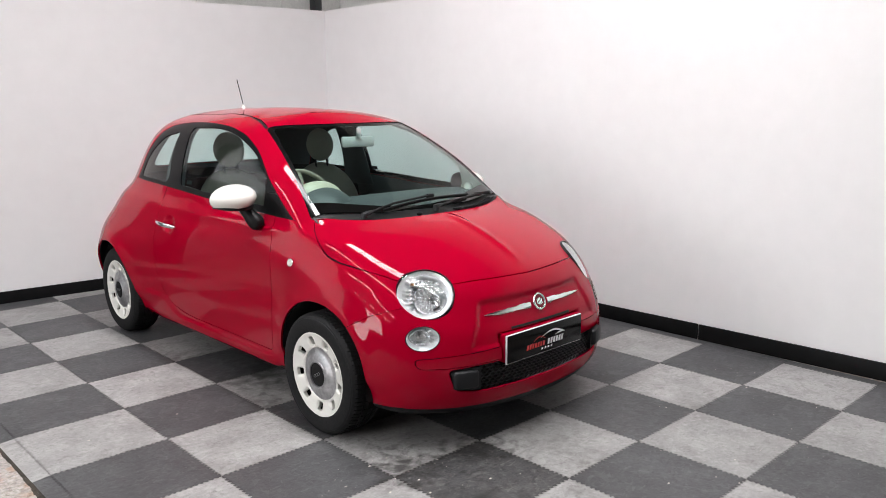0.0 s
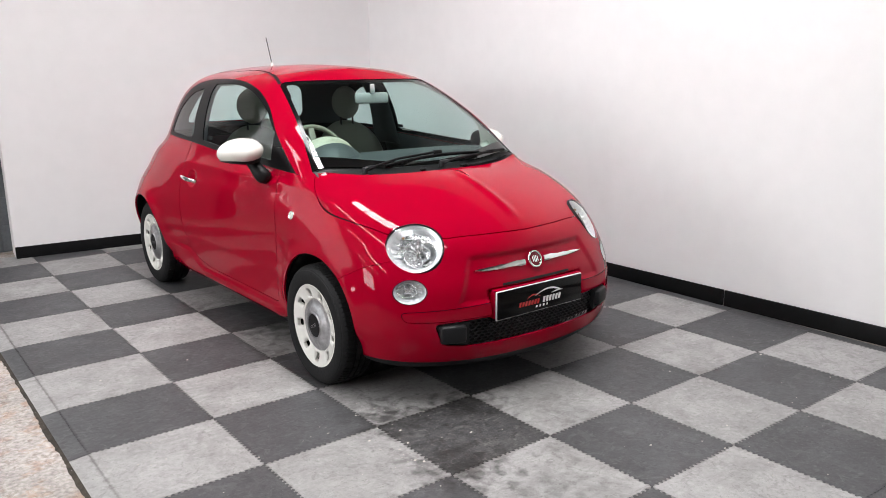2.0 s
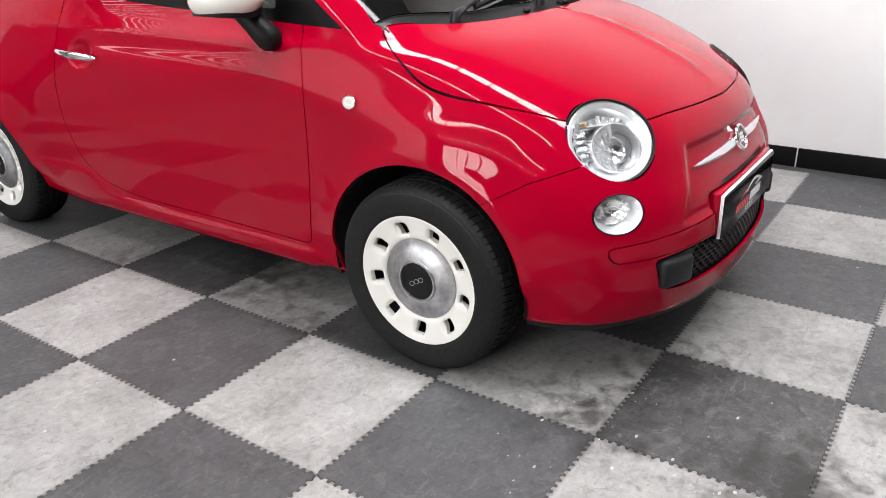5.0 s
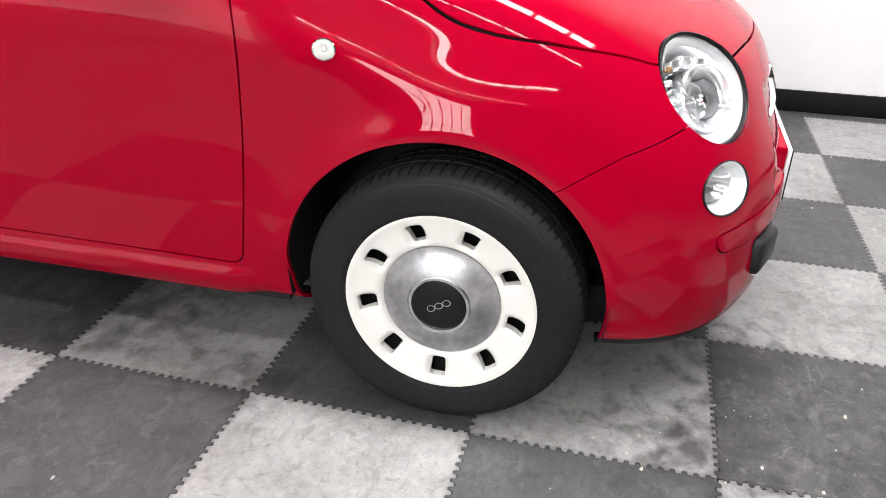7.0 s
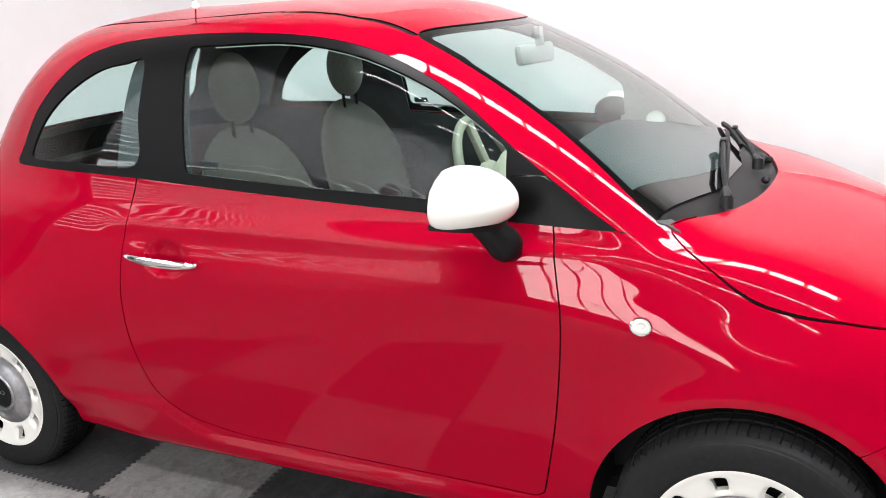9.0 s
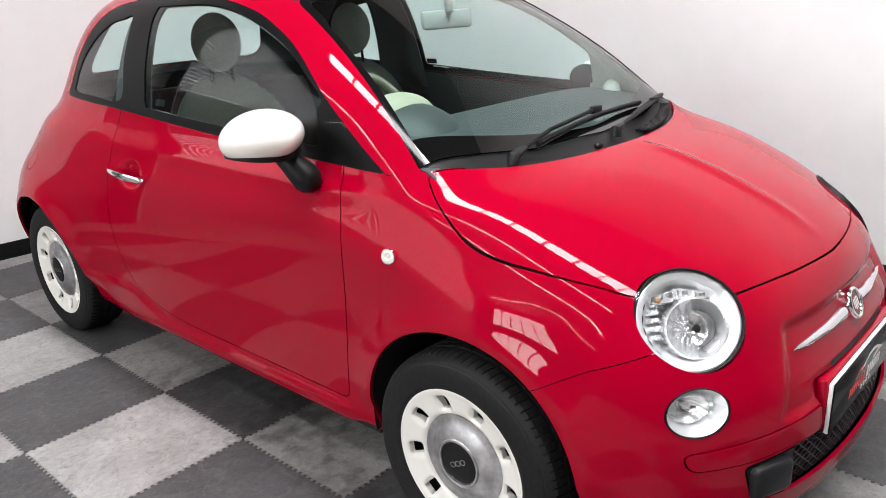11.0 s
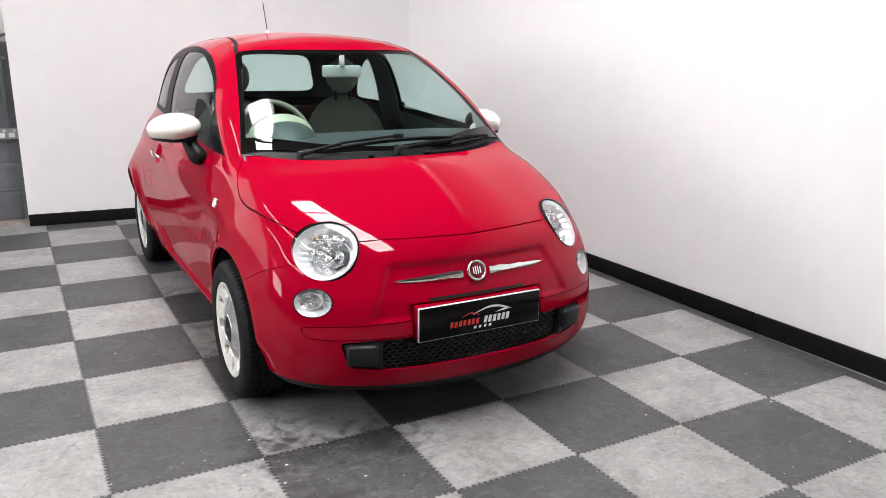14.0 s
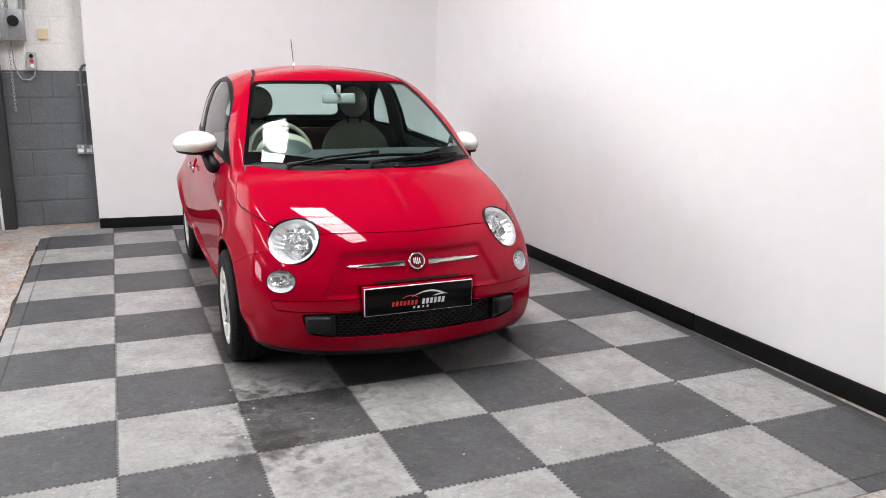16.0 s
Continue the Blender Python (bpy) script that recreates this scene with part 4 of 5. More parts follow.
# chrome whiskers and round badge
for s in (1, -1):
    v, f = [], []
    n = 20
    for i in range(n + 1):
        t = i / n
        x = s * (.058 + t * .272)
        hh = .0145 * (1 - .72 * t ** 1.5) * min(1, (1 - t) * 9 + .25)
        for k in range(8):
            a = math.pi * (k / 7 - .5)
            p, nn = front_point(x, .588 - .004 * t + hh * math.sin(a))
            v.append(tuple(p + nn * (.001 + .012 * math.cos(a) * (1 - .5 * t))))
    for i in range(n):
        for k in range(7):
            f.append((i * 8 + k, i * 8 + k + 1, i * 8 + k + 9, i * 8 + k + 8))
    f += [tuple(range(8)), tuple(range(n * 8, n * 8 + 8))]
    mesh_object("chrome_whisker", v, f, CHROME, bumper_ob, "chrome trim bar")


bp, bn = front_point(0, .592)
v, f = lathe([(.0305, -.012), (.0305, .007), (.0320, .0105), (.0345, .012), (.0375, .0115), (.0400, .009), (.0412, .004), (.0412, -.012)], 64)
badge = mesh_object("badge", v, f, CHROME, car, "round chrome badge with a dark red face", smooth=70)
badge.matrix_basis = along(bp + bn * .006, bn)
v, f = lathe([(.0, .008), (.022, .0085), (.0305, .007)], 40)
mesh_object("badge_face", v, f, BADGERED, badge)
bm = bmesh.new()
for i, h in enumerate((.012, .015, .015, .012)):
    box(bm, .0075, .0092, -.0165 + i * .0095, -.0125 + i * .0095, -h, h)
part("badge_bars", bm, PRINTWHITE, badge, "pale raised bars", smooth=0)


def blob(rx, ry, rz, n=32, m=20, shape=None):
    v, f = [], []
    for j in range(m + 1):
        b = math.pi * (j / m - .5)
        for i in range(n):
            a = 2 * math.pi * i / n
            p = (rx * math.cos(b) * math.cos(a), ry * math.cos(b) * math.sin(a), rz * math.sin(b))
            v.append(shape(*p) if shape else p)
    for j in range(m):
        for i in range(n):
            f.append((j * n + i, j * n + (i + 1) % n, (j + 1) * n + (i + 1) % n, (j + 1) * n + i))
    return v, f


def limb(pts, radii, n=18):
    """A round limb along a line of points."""
    v, f = [], []
    for i, (p, r) in enumerate(zip(pts, radii)):
        d = (pts[min(i + 1, len(pts) - 1)] - pts[max(i - 1, 0)]).normalized()
        u = d.cross(Vector((0, 1, 0))).normalized()
        w = d.cross(u)
        v += [tuple(p + (u * math.cos(2 * math.pi * k / n) + w * math.sin(2 * math.pi * k / n)) * r) for k in range(n)]
    for i in range(len(pts) - 1):
        for k in range(n):
            f.append((i * n + k, i * n + (k + 1) % n, (i + 1) * n + (k + 1) % n, (i + 1) * n + k))
    f += [tuple(range(n)), tuple(range(len(v) - n, len(v)))]
    return v, f


# ---- lamps ----
def edge_height(skin, m):
    """How far the rim of a lamp's opening stands along the lamp's axis, by angle."""
    w = np.array(m.inverted())
    used = np.unique(np.concatenate([np.asarray(q) for q in skin.faces]))
    q = skin.v[used] @ w[:3, :3].T + w[:3, 3]
    r, a = np.hypot(q[:, 1], q[:, 2]), np.arctan2(q[:, 2], q[:, 1])
    rim = r > r.max() - .006
    order = np.argsort(a[rim])
    return a[rim][order], q[rim, 0][order]


def set_in(v, rim, full=.115):
    """Bends a turned shape so that its edge follows the rim of its opening."""
    out = []
    for x, y, z in v:
        h = float(np.interp(math.atan2(z, y), *rim, period=2 * math.pi))
        k = min(1.0, math.hypot(y, z) / full)
        out.append((x + h * k ** 2, y, z))
    return out


def build_lamp(s):
    m = along(Vector((s * LAMP_C[0], LAMP_C[1], LAMP_C[2])), (s * LAMP_AXIS[0], LAMP_AXIS[1], LAMP_AXIS[2])) @ Matrix.Rotation(radians(s * LAMP_LEAN), 4, "X") @ Matrix.Diagonal((1, LAMP_WIDE, LAMP_TALL, 1)) @ Matrix.Rotation(radians(-s * LAMP_LEAN), 4, "X")
    rim = edge_height(sided(lamp_lens, s), m)
    # outer bowl, fluted on the outboard side
    v, f = lathe([(.0, -.088), (.03, -.086), (.058, -.076), (.074, -.062), (.085, -.047), (.092, -.034), (.097, -.024)], 96)
    for i, p in enumerate(v):
        a, r = math.atan2(p[2], p[1]), math.hypot(p[1], p[2])
        out = max(0.0, math.cos(a) * s)
        v[i] = (p[0] + (.012 * out * abs(math.sin(11 * a)) if r > .05 else 0), p[1], p[2])
    lamp = mesh_object("headlamp", set_in(v, rim), f, SATIN, car, "round clear headlamp with a mirrored bowl", smooth=12)
    lamp.matrix_basis = m
    v, f = lathe([(.0965, -.032), (.0965, -.021), (.100, -.017), (.108, -.008), (.1125, -.005), (.1165, -.006), (.1185, -.014)], 72)
    mesh_object("lamp_ring", set_in(v, rim), f, SATIN, lamp, "bright satin lamp ring")
    v, f = lathe([(.1160, -.012), (.1170, .0015), (.1198, .0030), (.1220, .0005), (.1220, -.012)], 72)
    mesh_object("lamp_gasket", set_in(v, rim), f, PLASTIC, lamp, "black gasket")
    # main beam bowl, inboard and low
    at = Matrix.Translation((0, s * -.022, -.020))
    v, f = lathe([(.0, -.080), (.018, -.079), (.036, -.072), (.050, -.061), (.060, -.047), (.065, -.034), (.0675, -.030), (.0700, -.034), (.0715, -.060)], 72)
    for i, p in enumerate(v):
        a, r = math.atan2(p[2], p[1]), math.hypot(p[1], p[2])
        v[i] = (p[0] + (.003 * abs(math.sin(9 * a)) if .015 < r < .055 and math.cos(a) * s > -.1 else 0), p[1], p[2])
    low = mesh_object("beam_bowl", v, f, MIRRORED, lamp, "deep mirrored main beam bowl", smooth=14)
    low.matrix_basis = at
    v, f = lathe([(.0, -.036), (.009, -.037), (.0125, -.042), (.0130, -.078)], 28)
    mesh_object("bulb_cap", v, f, CHROME, low)
    # crescent screen standing in the bowl
    v, f = [], []
    n = 22
    for i in range(n + 1):
        a = math.radians(-75 + 150 * i / n)
        for r, x in ((.040, -.070), (.041, -.040), (.0425, -.040), (.0435, -.070)):
            v.append((x, -s * r * math.cos(a), r * math.sin(a)))
    for i in range(n):
        f += [(i * 4 + k, i * 4 + k + 1, i * 4 + k + 5, i * 4 + k + 4) for k in range(3)]
    mesh_object("beam_screen", v, f, DULLCHROME, low, "curved beam screen")
    # upper chamber: shelf, facets and the amber bulb
    boxed("lamp_shelf", (-.075, -.040, -.062, .062, .044, .0475), DULLCHROME, lamp, bevel=.001)
    for i in range(7):
        y = -.054 + .018 * i
        boxed("lamp_facet", (-.008, .008, -.0085, .0085, -.013, .013), MIRRORED, lamp, bevel=.003, m=Matrix.Translation((-.062 + .004 * (i % 2), y, .064 - abs(y) * .25)) @ Matrix.Rotation(radians(24 if i % 2 else -20), 4, "Z") @ Matrix.Rotation(radians(14), 4, "Y"))
    for i in range(4):
        boxed("lamp_facet", (-.006, .006, -.016, .016, -.006, .006), MIRRORED, lamp, bevel=.002, m=Matrix.Translation((-.052, s * .066, .026 - .019 * i)) @ Matrix.Rotation(radians(s * 35), 4, "Z") @ Matrix.Rotation(radians(-18 + 12 * (i % 2)), 4, "Y"))
    v, f = blob(.007, .006, .008, 16, 10)
    mesh_object("indicator_bulb", v, f, AMBER, lamp, "small amber bulb").matrix_basis = Matrix.Translation((-.044, s * .050, .052))
    sided(lamp_lens, s).moved(.002).panel("lamp_lens", LENS, 0.0005, parent=car, label="clear domed lamp lens")


def build_fog(s):
    m = along(Vector((s * FOG_C[0], FOG_C[1], FOG_C[2])), (s * FOG_AXIS[0], FOG_AXIS[1], FOG_AXIS[2])) @ Matrix.Diagonal((1, 1.46, 1, 1))
    v, f = lathe([(.0, -.050), (.02, -.047), (.034, -.035), (.042, -.018), (.0455, -.006), (.049, .000)], 64)
    for i, p in enumerate(v):
        a, r = math.atan2(p[2], p[1]), math.hypot(p[1], p[2])
        v[i] = (p[0] + (.004 * abs(math.sin(7 * a)) if .015 < r < .044 and math.cos(a) * s < .3 else 0), p[1], p[2])
    rim = edge_height(sided(fog_lens, s), m)
    fog = mesh_object("lower_lamp", set_in(v, rim, .046), f, SATIN, car, "clear lower lamp with a mirrored bowl", smooth=14)
    fog.matrix_basis = m
    v, f = lathe([(.0475, -.01), (.048, .0015), (.0500, .002), (.0512, -.01)], 48)
    mesh_object("lamp_gasket", set_in(v, rim, .046), f, PLASTIC, fog)
    v, f = lathe([(.0, -.046), (.014, -.044), (.024, -.034), (.030, -.018), (.0315, -.016), (.033, -.020), (.0335, -.045)], 48)
    inner = mesh_object("reflector_cup", v, f, MIRRORED, fog, "mirrored inner cup", smooth=50)
    inner.matrix_basis = Matrix.Translation((0, s * .011, .002))
    v, f = lathe([(.0, -.020), (.005, -.021), (.007, -.026), (.007, -.045)], 20)
    mesh_object("bulb_cap", v, f, CHROME, inner)
    sided(fog_lens, s).moved(.002).panel("lamp_lens", LENS, 0.0005, parent=car, label="clear lamp lens")


for s in (1, -1):
    build_lamp(s)
    build_fog(s)


# ---- mirrors, handles, repeaters, aerial, wipers ----
def build_mirror(s):
    def cap(x, y, z):
        y = min(y * .6, .032) if y > 0 else y
        y *= 1.1 - .25 * abs(x / .14)
        if z < -.040:
            z = -.040 + (z + .040) * .25
        z += .022 * (-x * s / .13) * .3
        return (x, y, z)
    w = 1.0 if s < 0 else .68
    v, f = blob(.118 * w, .120, .066, shape=cap)
    mir = mesh_object("door_mirror", v, f, WHITE, car, "white-capped door mirror on a black arm", smooth=50)
    mir.matrix_basis = pose(*((-.838, .60, 1.040) if s < 0 else (.780, .595, 1.006)))
    v, f = blob(.100 * w, .004, .049)
    face = mesh_object("mirror_housing", v, f, PLASTIC, mir, "black mirror housing", smooth=50)
    face.matrix_basis = pose(0, .033, .004)
    v, f = blob(.090 * w, .003, .042)
    pane = mesh_object("mirror_glass", v, f, LOOKING, mir, "dark mirror glass", smooth=50)
    pane.matrix_basis = pose(0, .036, .004)
    def under(x, y, z):
        y = min(y, .032)
        return (x, y, -.036 - .030 * (1 - (x / .135) ** 2) * (.6 if z < 0 else 0) + (.002 if z > 0 else 0))
    v, f = blob(.102 * w, .102, .030, shape=under)
    mesh_object("mirror_base", v, f, PLASTIC, mir, "black mirror underside", smooth=50)
    if s > 0:
        v, f = blob(.026, .072, .056)
        mesh_object("mirror_root", v, f, PLASTIC, mir, "black inner end of the mirror", smooth=50).matrix_basis = pose(-.070, .0, -.002)
    a, b = Vector((s * .782, .600, 1.000)), Vector((s * .738, .512, .893))
    pts = [a.lerp(b, t / 8) + Vector((s * .010, -.006, 0)) * math.sin(math.pi * t / 8) for t in range(9)]
    v, f = limb(pts, [.036, .034, .033, .033, .035, .038, .040, .036, .020])
    mesh_object("mirror_arm", v, f, PLASTIC, car, "black mirror arm", smooth=60)


def build_handle(s):
    ends = [skin_at(.77, y, .80)[0] for y in (1.375, 1.645)]
    v, f = [], []
    n = 16
    for i in range(n + 1):
        t = i / n
        y, z = 1.385 + .25 * t, .800 + .009 * t
        p = ends[0] + (ends[1] - ends[0]) * t
        out = .010 + .020 * math.sin(math.pi * t) ** .6
        c = Vector((s * (p[0] + out), y, z))
        h = .009 + .004 * math.sin(math.pi * t)
        if i in (0, n):
            h *= .5
        for j in range(10):
            q = 2 * math.pi * j / 10
            v.append((c.x + s * .006 * math.cos(q), c.y, c.z + h * math.sin(q)))
    for i in range(n):
        for j in range(10):
            f.append((i * 10 + j, i * 10 + (j + 1) % 10, i * 10 + 10 + (j + 1) % 10, i * 10 + 10 + j))
    f += [tuple(range(10)), tuple(range(n * 10, n * 10 + 10))]
    mesh_object("door_handle", v, f, CHROME, car, "chrome door handle", smooth=50)
    p, nn = skin_at(.756, .225, .761)
    v, f = lathe([(.0, .004), (.0035, .0045), (.005, .0015), (.010, .0045), (.015, .0035), (.0178, 0)], 32)
    rep = mesh_object("side_repeater", v, f, AMBERCLEAR, car, "small round clear side repeater")
    rep.matrix_basis = along(Vector((s * (p[0] + .004 * nn[0]), p[1] + .004 * nn[1], p[2] + .004 * nn[2])), (s * nn[0], nn[1], nn[2])) @ Matrix.Diagonal((1, 1.15, 1, 1))
    v, f = lathe([(.0170, .001), (.0182, .0042), (.0200, .003), (.0208, -.006)], 32)
    mesh_object("repeater_ring", v, f, CHROME, rep)


for s in (1, -1):
    build_mirror(s)
    build_handle(s)

aerial_base = skin_at(0, 1.93, 1.47)[0]
v, f = lathe([(.0, .022), (.006, .02), (.010, .01), (.016, 0), (.016, -.01)], 20)
aerial = mesh_object("aerial", v, f, WHITE, car, "thin roof aerial on a small white base")
aerial.matrix_basis = along(Vector((0, 1.93, aerial_base[2])), (0, .1, 1))
tube("aerial_mast", [(0, 1.932, aerial_base[2] + .015), (0, 2.0, aerial_base[2] + .185)], .0028, PLASTIC, car, "thin dark aerial mast")


SCREEN_V, SCREEN_N = grid.reshape(-1, 3), nrm.reshape(-1, 3)
SCREEN = SCREEN_V[SCREEN_V[:, 2] > .85], SCREEN_N[SCREEN_V[:, 2] > .85]


def on_screen(x, y, up):
    v, n = SCREEN
    d = (v[:, 0] - abs(x)) ** 2 + (v[:, 1] - y) ** 2
    i = np.argpartition(d, 10)[:10]
    q = v[i] - np.array([abs(x), y, 0])
    z = np.linalg.lstsq(np.column_stack([np.ones(10), q[:, :2]]), q[:, 2], rcond=None)[0][0]
    m = n[i].mean(axis=0)
    return Vector((x, y, z)) + Vector((math.copysign(m[0], x), m[1], m[2])) * up


def build_wiper(pivot, mid, tip, blade, clip):
    pts = [on_screen(*p, u) for p, u in zip((pivot, mid, tip), (.016, .025, .024))]
    w = tube("wiper", [pts[0], pts[0].lerp(pts[1], .5), pts[1], pts[1].lerp(pts[2], .5), pts[2]], .0062, PLASTIC, car, "black windscreen wiper")
    n = 12
    bl = []
    for i in range(n + 1):
        t = i / n
        x, y = blade[0][0] + (blade[1][0] - blade[0][0]) * t, blade[0][1] + (blade[1][1] - blade[0][1]) * t
        bl.append(on_screen(x, y, .011 + .006 * math.sin(math.pi * t)))
    tube("wiper_blade", bl, .0068, PLASTIC, w)
    tube("wiper_rubber", [p - Vector((0, -.002, .008)) for p in bl], .003, PLASTIC, w)
    v, f = limb([pts[0] + Vector((0, 0, -.02)), pts[0], pts[0].lerp(pts[1], .12), pts[0].lerp(pts[1], .3)], [.016, .016, .013, .008])
    mesh_object("wiper_pivot", v, f, PODGREY, w, smooth=60)
    c = on_screen(*clip, .022)
    boxed("wiper_clip", (-.024, .024, -.009, .009, -.011, .011), PLASTIC, w, bevel=.004, m=Matrix.Translation(c))


build_wiper((-.425, .100), (-.22, .132), (.055, .156), ((-.30, .112), (.336, .158)), (.05, .154))
build_wiper((.0, .048), (.18, .088), (.40, .142), ((.20, .105), (.545, .188)), (.40, .145))
bm = bmesh.new()
for i in range(30):
    x = .13 + i * .0135
    p = on_screen(x, .022 + .47 * x * x, -.003)
    box(bm, p.x - .0035, p.x + .0035, p.y - .016, p.y + .020, p.z - .004, p.z + .005)
part("scuttle_grille", bm, PODGREY, car, "slotted black air intake", smooth=0)
for x in (-.135, .135):
    p = on_screen(x, .020, .004)
    v, f = blob(.018, .012, .010, 12, 8)
    j = mesh_object("washer_jet", v, f, PLASTIC, car)
    j.matrix_basis = Matrix.Translation(p)

# ---- cabin ----
def extruded(profile, x0, x1, n=20, crown=0.0):
    v, f = [], []
    k = len(profile)
    for i in range(n + 1):
        t = i / n
        x = x0 + (x1 - x0) * t
        e = 1 - crown * (2 * t - 1) ** 4
        cy, cz = sum(p[0] for p in profile) / k, sum(p[1] for p in profile) / k
        v += [(x, cy + (y - cy) * e, cz + (z - cz) * e) for y, z in profile]
    for i in range(n):
        for j in range(k):
            f.append((i * k + j, i * k + (j + 1) % k, i * k + k + (j + 1) % k, i * k + k + j))
    f += [tuple(range(k)), tuple(range(n * k, n * k + k))]
    return v, f


prof = outline([(.14, .915), (.30, .975), (.46, .990), (.60, .980), (.66, .89), (.62, .72), (.50, .58), (.25, .55)], 5)
v, f = extruded([tuple(p) for p in prof], -.64, .64, crown=.06)
mesh_object("dashboard", v, f, TRIM_GREY, car, "dark grey dashboard", smooth=50)
v, f = blob(.155, .17, .10, shape=lambda x, y, z: (x, y, z if z > -.02 else -.02))
hood = mesh_object("instrument_hood", v, f, TRIM_GREY, car, "grey instrument hood", smooth=50)
hood.matrix_basis = pose(-.35, .52, .955, 14)
v, f = blob(.160, .10, .112, shape=lambda x, y, z: (x, y, z if z > -.02 else -.02))
band = mesh_object("hood_band", v, f, CREAM, hood, "cream band", smooth=50)
band.matrix_basis = Matrix.Translation((0, .075, .002))
v, f = [], []
for i in range(48):
    a = 2 * math.pi * i / 48
    for j in range(12):
        b = 2 * math.pi * j / 12
        v.append(((.178 + .013 * math.cos(b)) * math.cos(a), .013 * math.sin(b), (.178 + .013 * math.cos(b)) * math.sin(a)))
for i in range(48):
    for j in range(12):
        f.append((i * 12 + j, i * 12 + (j + 1) % 12, (i + 1) % 48 * 12 + (j + 1) % 12, (i + 1) % 48 * 12 + j))
steer = mesh_object("steering_wheel", v, f, RIMCREAM, car, "cream steering wheel", smooth=60)
steer.matrix_basis = pose(-.35, .70, .965, -24)
v, f = blob(.065, .03, .06)
mesh_object("steering_boss", v, f, RIMCREAM, steer, smooth=60)
bm = bmesh.new()
for a in (0, 180, 270):
    box(bm, .04, .175, -.008, .008, -.018, .018, bevel=.004, m=pose(0, 0, 0, 0, a, 0))
part("steering_spokes", bm, RIMCREAM, steer)


def build_seat(x):
    def back(a, b, c):
        w = 1 - .04 * max(0, c / .30) ** 2
        return (a * w, b + .03 * (a / .24) ** 2 * -1, c)
    v, f = blob(.262, .085, .345, 32, 24, back)
    v = [(a, b, math.copysign(abs(c / .345) ** .8 * .345, c)) for a, b, c in v]
    seat = mesh_object("front_seat", v, f, SEATCLOTH, car, "grey cloth front seat with a round headrest", smooth=60)
    seat.matrix_basis = pose(x, 1.49, .76, -14)
    v, f = blob(.17, .02, .24, 28, 16)
    p = mesh_object("seat_panel", v, f, SEATRED, seat, "dark red centre panel", smooth=60)
    p.matrix_basis = Matrix.Translation((0, -.072, -.20))
    v, f = blob(.102, .052, .108)
    h = mesh_object("headrest", v, f, SEATCLOTH, seat, "round grey headrest", smooth=60)
    h.matrix_basis = pose(0, -.060, .452, 10)
    for dx in (-.045, .045):
        tube("headrest_post", [(dx, -.03, .28), (dx, -.055, .40)], .006, DARK, seat)
    v, f = blob(.25, .28, .09)
    c = mesh_object("seat_cushion", v, f, SEATCLOTH, seat, smooth=60)
    c.matrix_basis = pose(0, -.27, -.24, 14)


for x in (-.335, .335):
    build_seat(x)
prof = outline([(1.80, .45), (2.02, .50), (2.16, .93), (2.26, .95), (2.30, .60), (2.0, .38)], 5)
v, f = extruded([tuple(p) for p in prof], -.56, .56, crown=.08)
mesh_object("rear_seat", v, f, SEATRED, car, "dark rear bench seat", smooth=50)
boxed("parcel_shelf", (-.47, .47, 2.24, 2.40, .95, .965), DARK, car, "dark parcel shelf")
bm = bmesh.new()
box(bm, -.098, .098, -.012, .014, -.030, .030, bevel=.012)
box(bm, -.012, .012, -.03, -.01, .02, .075, bevel=.004)
rvm = part("rear_view_mirror", bm, BOXGREY, car, "pale grey rear view mirror")
rvm.matrix_basis = pose(0, .685, 1.275, -8, 0, -14)
for s in (1, -1):
    v, f = blob(.02, .035, .035)
    sp = mesh_object("pillar_speaker", v, f, HEADLINING, car, smooth=60)
    sp.matrix_basis = pose(s * .615, .42, .985)
    boxed("window_sticker", (s * .688 - .0005, s * .688 + .0005, 1.36, 1.42, 1.04, 1.062), PLASTIC, car, m=Matrix.Translation((s * .688, 0, 1.05)) @ Matrix.Rotation(radians(-s * 17), 4, "Y") @ Matrix.Translation((-s * .688 - s * .012, 0, -1.05)))

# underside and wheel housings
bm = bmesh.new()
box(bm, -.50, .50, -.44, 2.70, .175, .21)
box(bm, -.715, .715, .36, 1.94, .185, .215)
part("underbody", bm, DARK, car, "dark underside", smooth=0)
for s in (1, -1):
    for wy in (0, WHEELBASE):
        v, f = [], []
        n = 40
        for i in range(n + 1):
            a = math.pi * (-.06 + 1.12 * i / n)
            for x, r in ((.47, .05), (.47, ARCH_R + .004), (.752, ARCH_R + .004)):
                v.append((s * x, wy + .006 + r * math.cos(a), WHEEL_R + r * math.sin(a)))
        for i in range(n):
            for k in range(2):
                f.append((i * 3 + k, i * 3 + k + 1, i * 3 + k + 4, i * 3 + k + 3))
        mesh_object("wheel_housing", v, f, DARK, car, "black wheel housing")


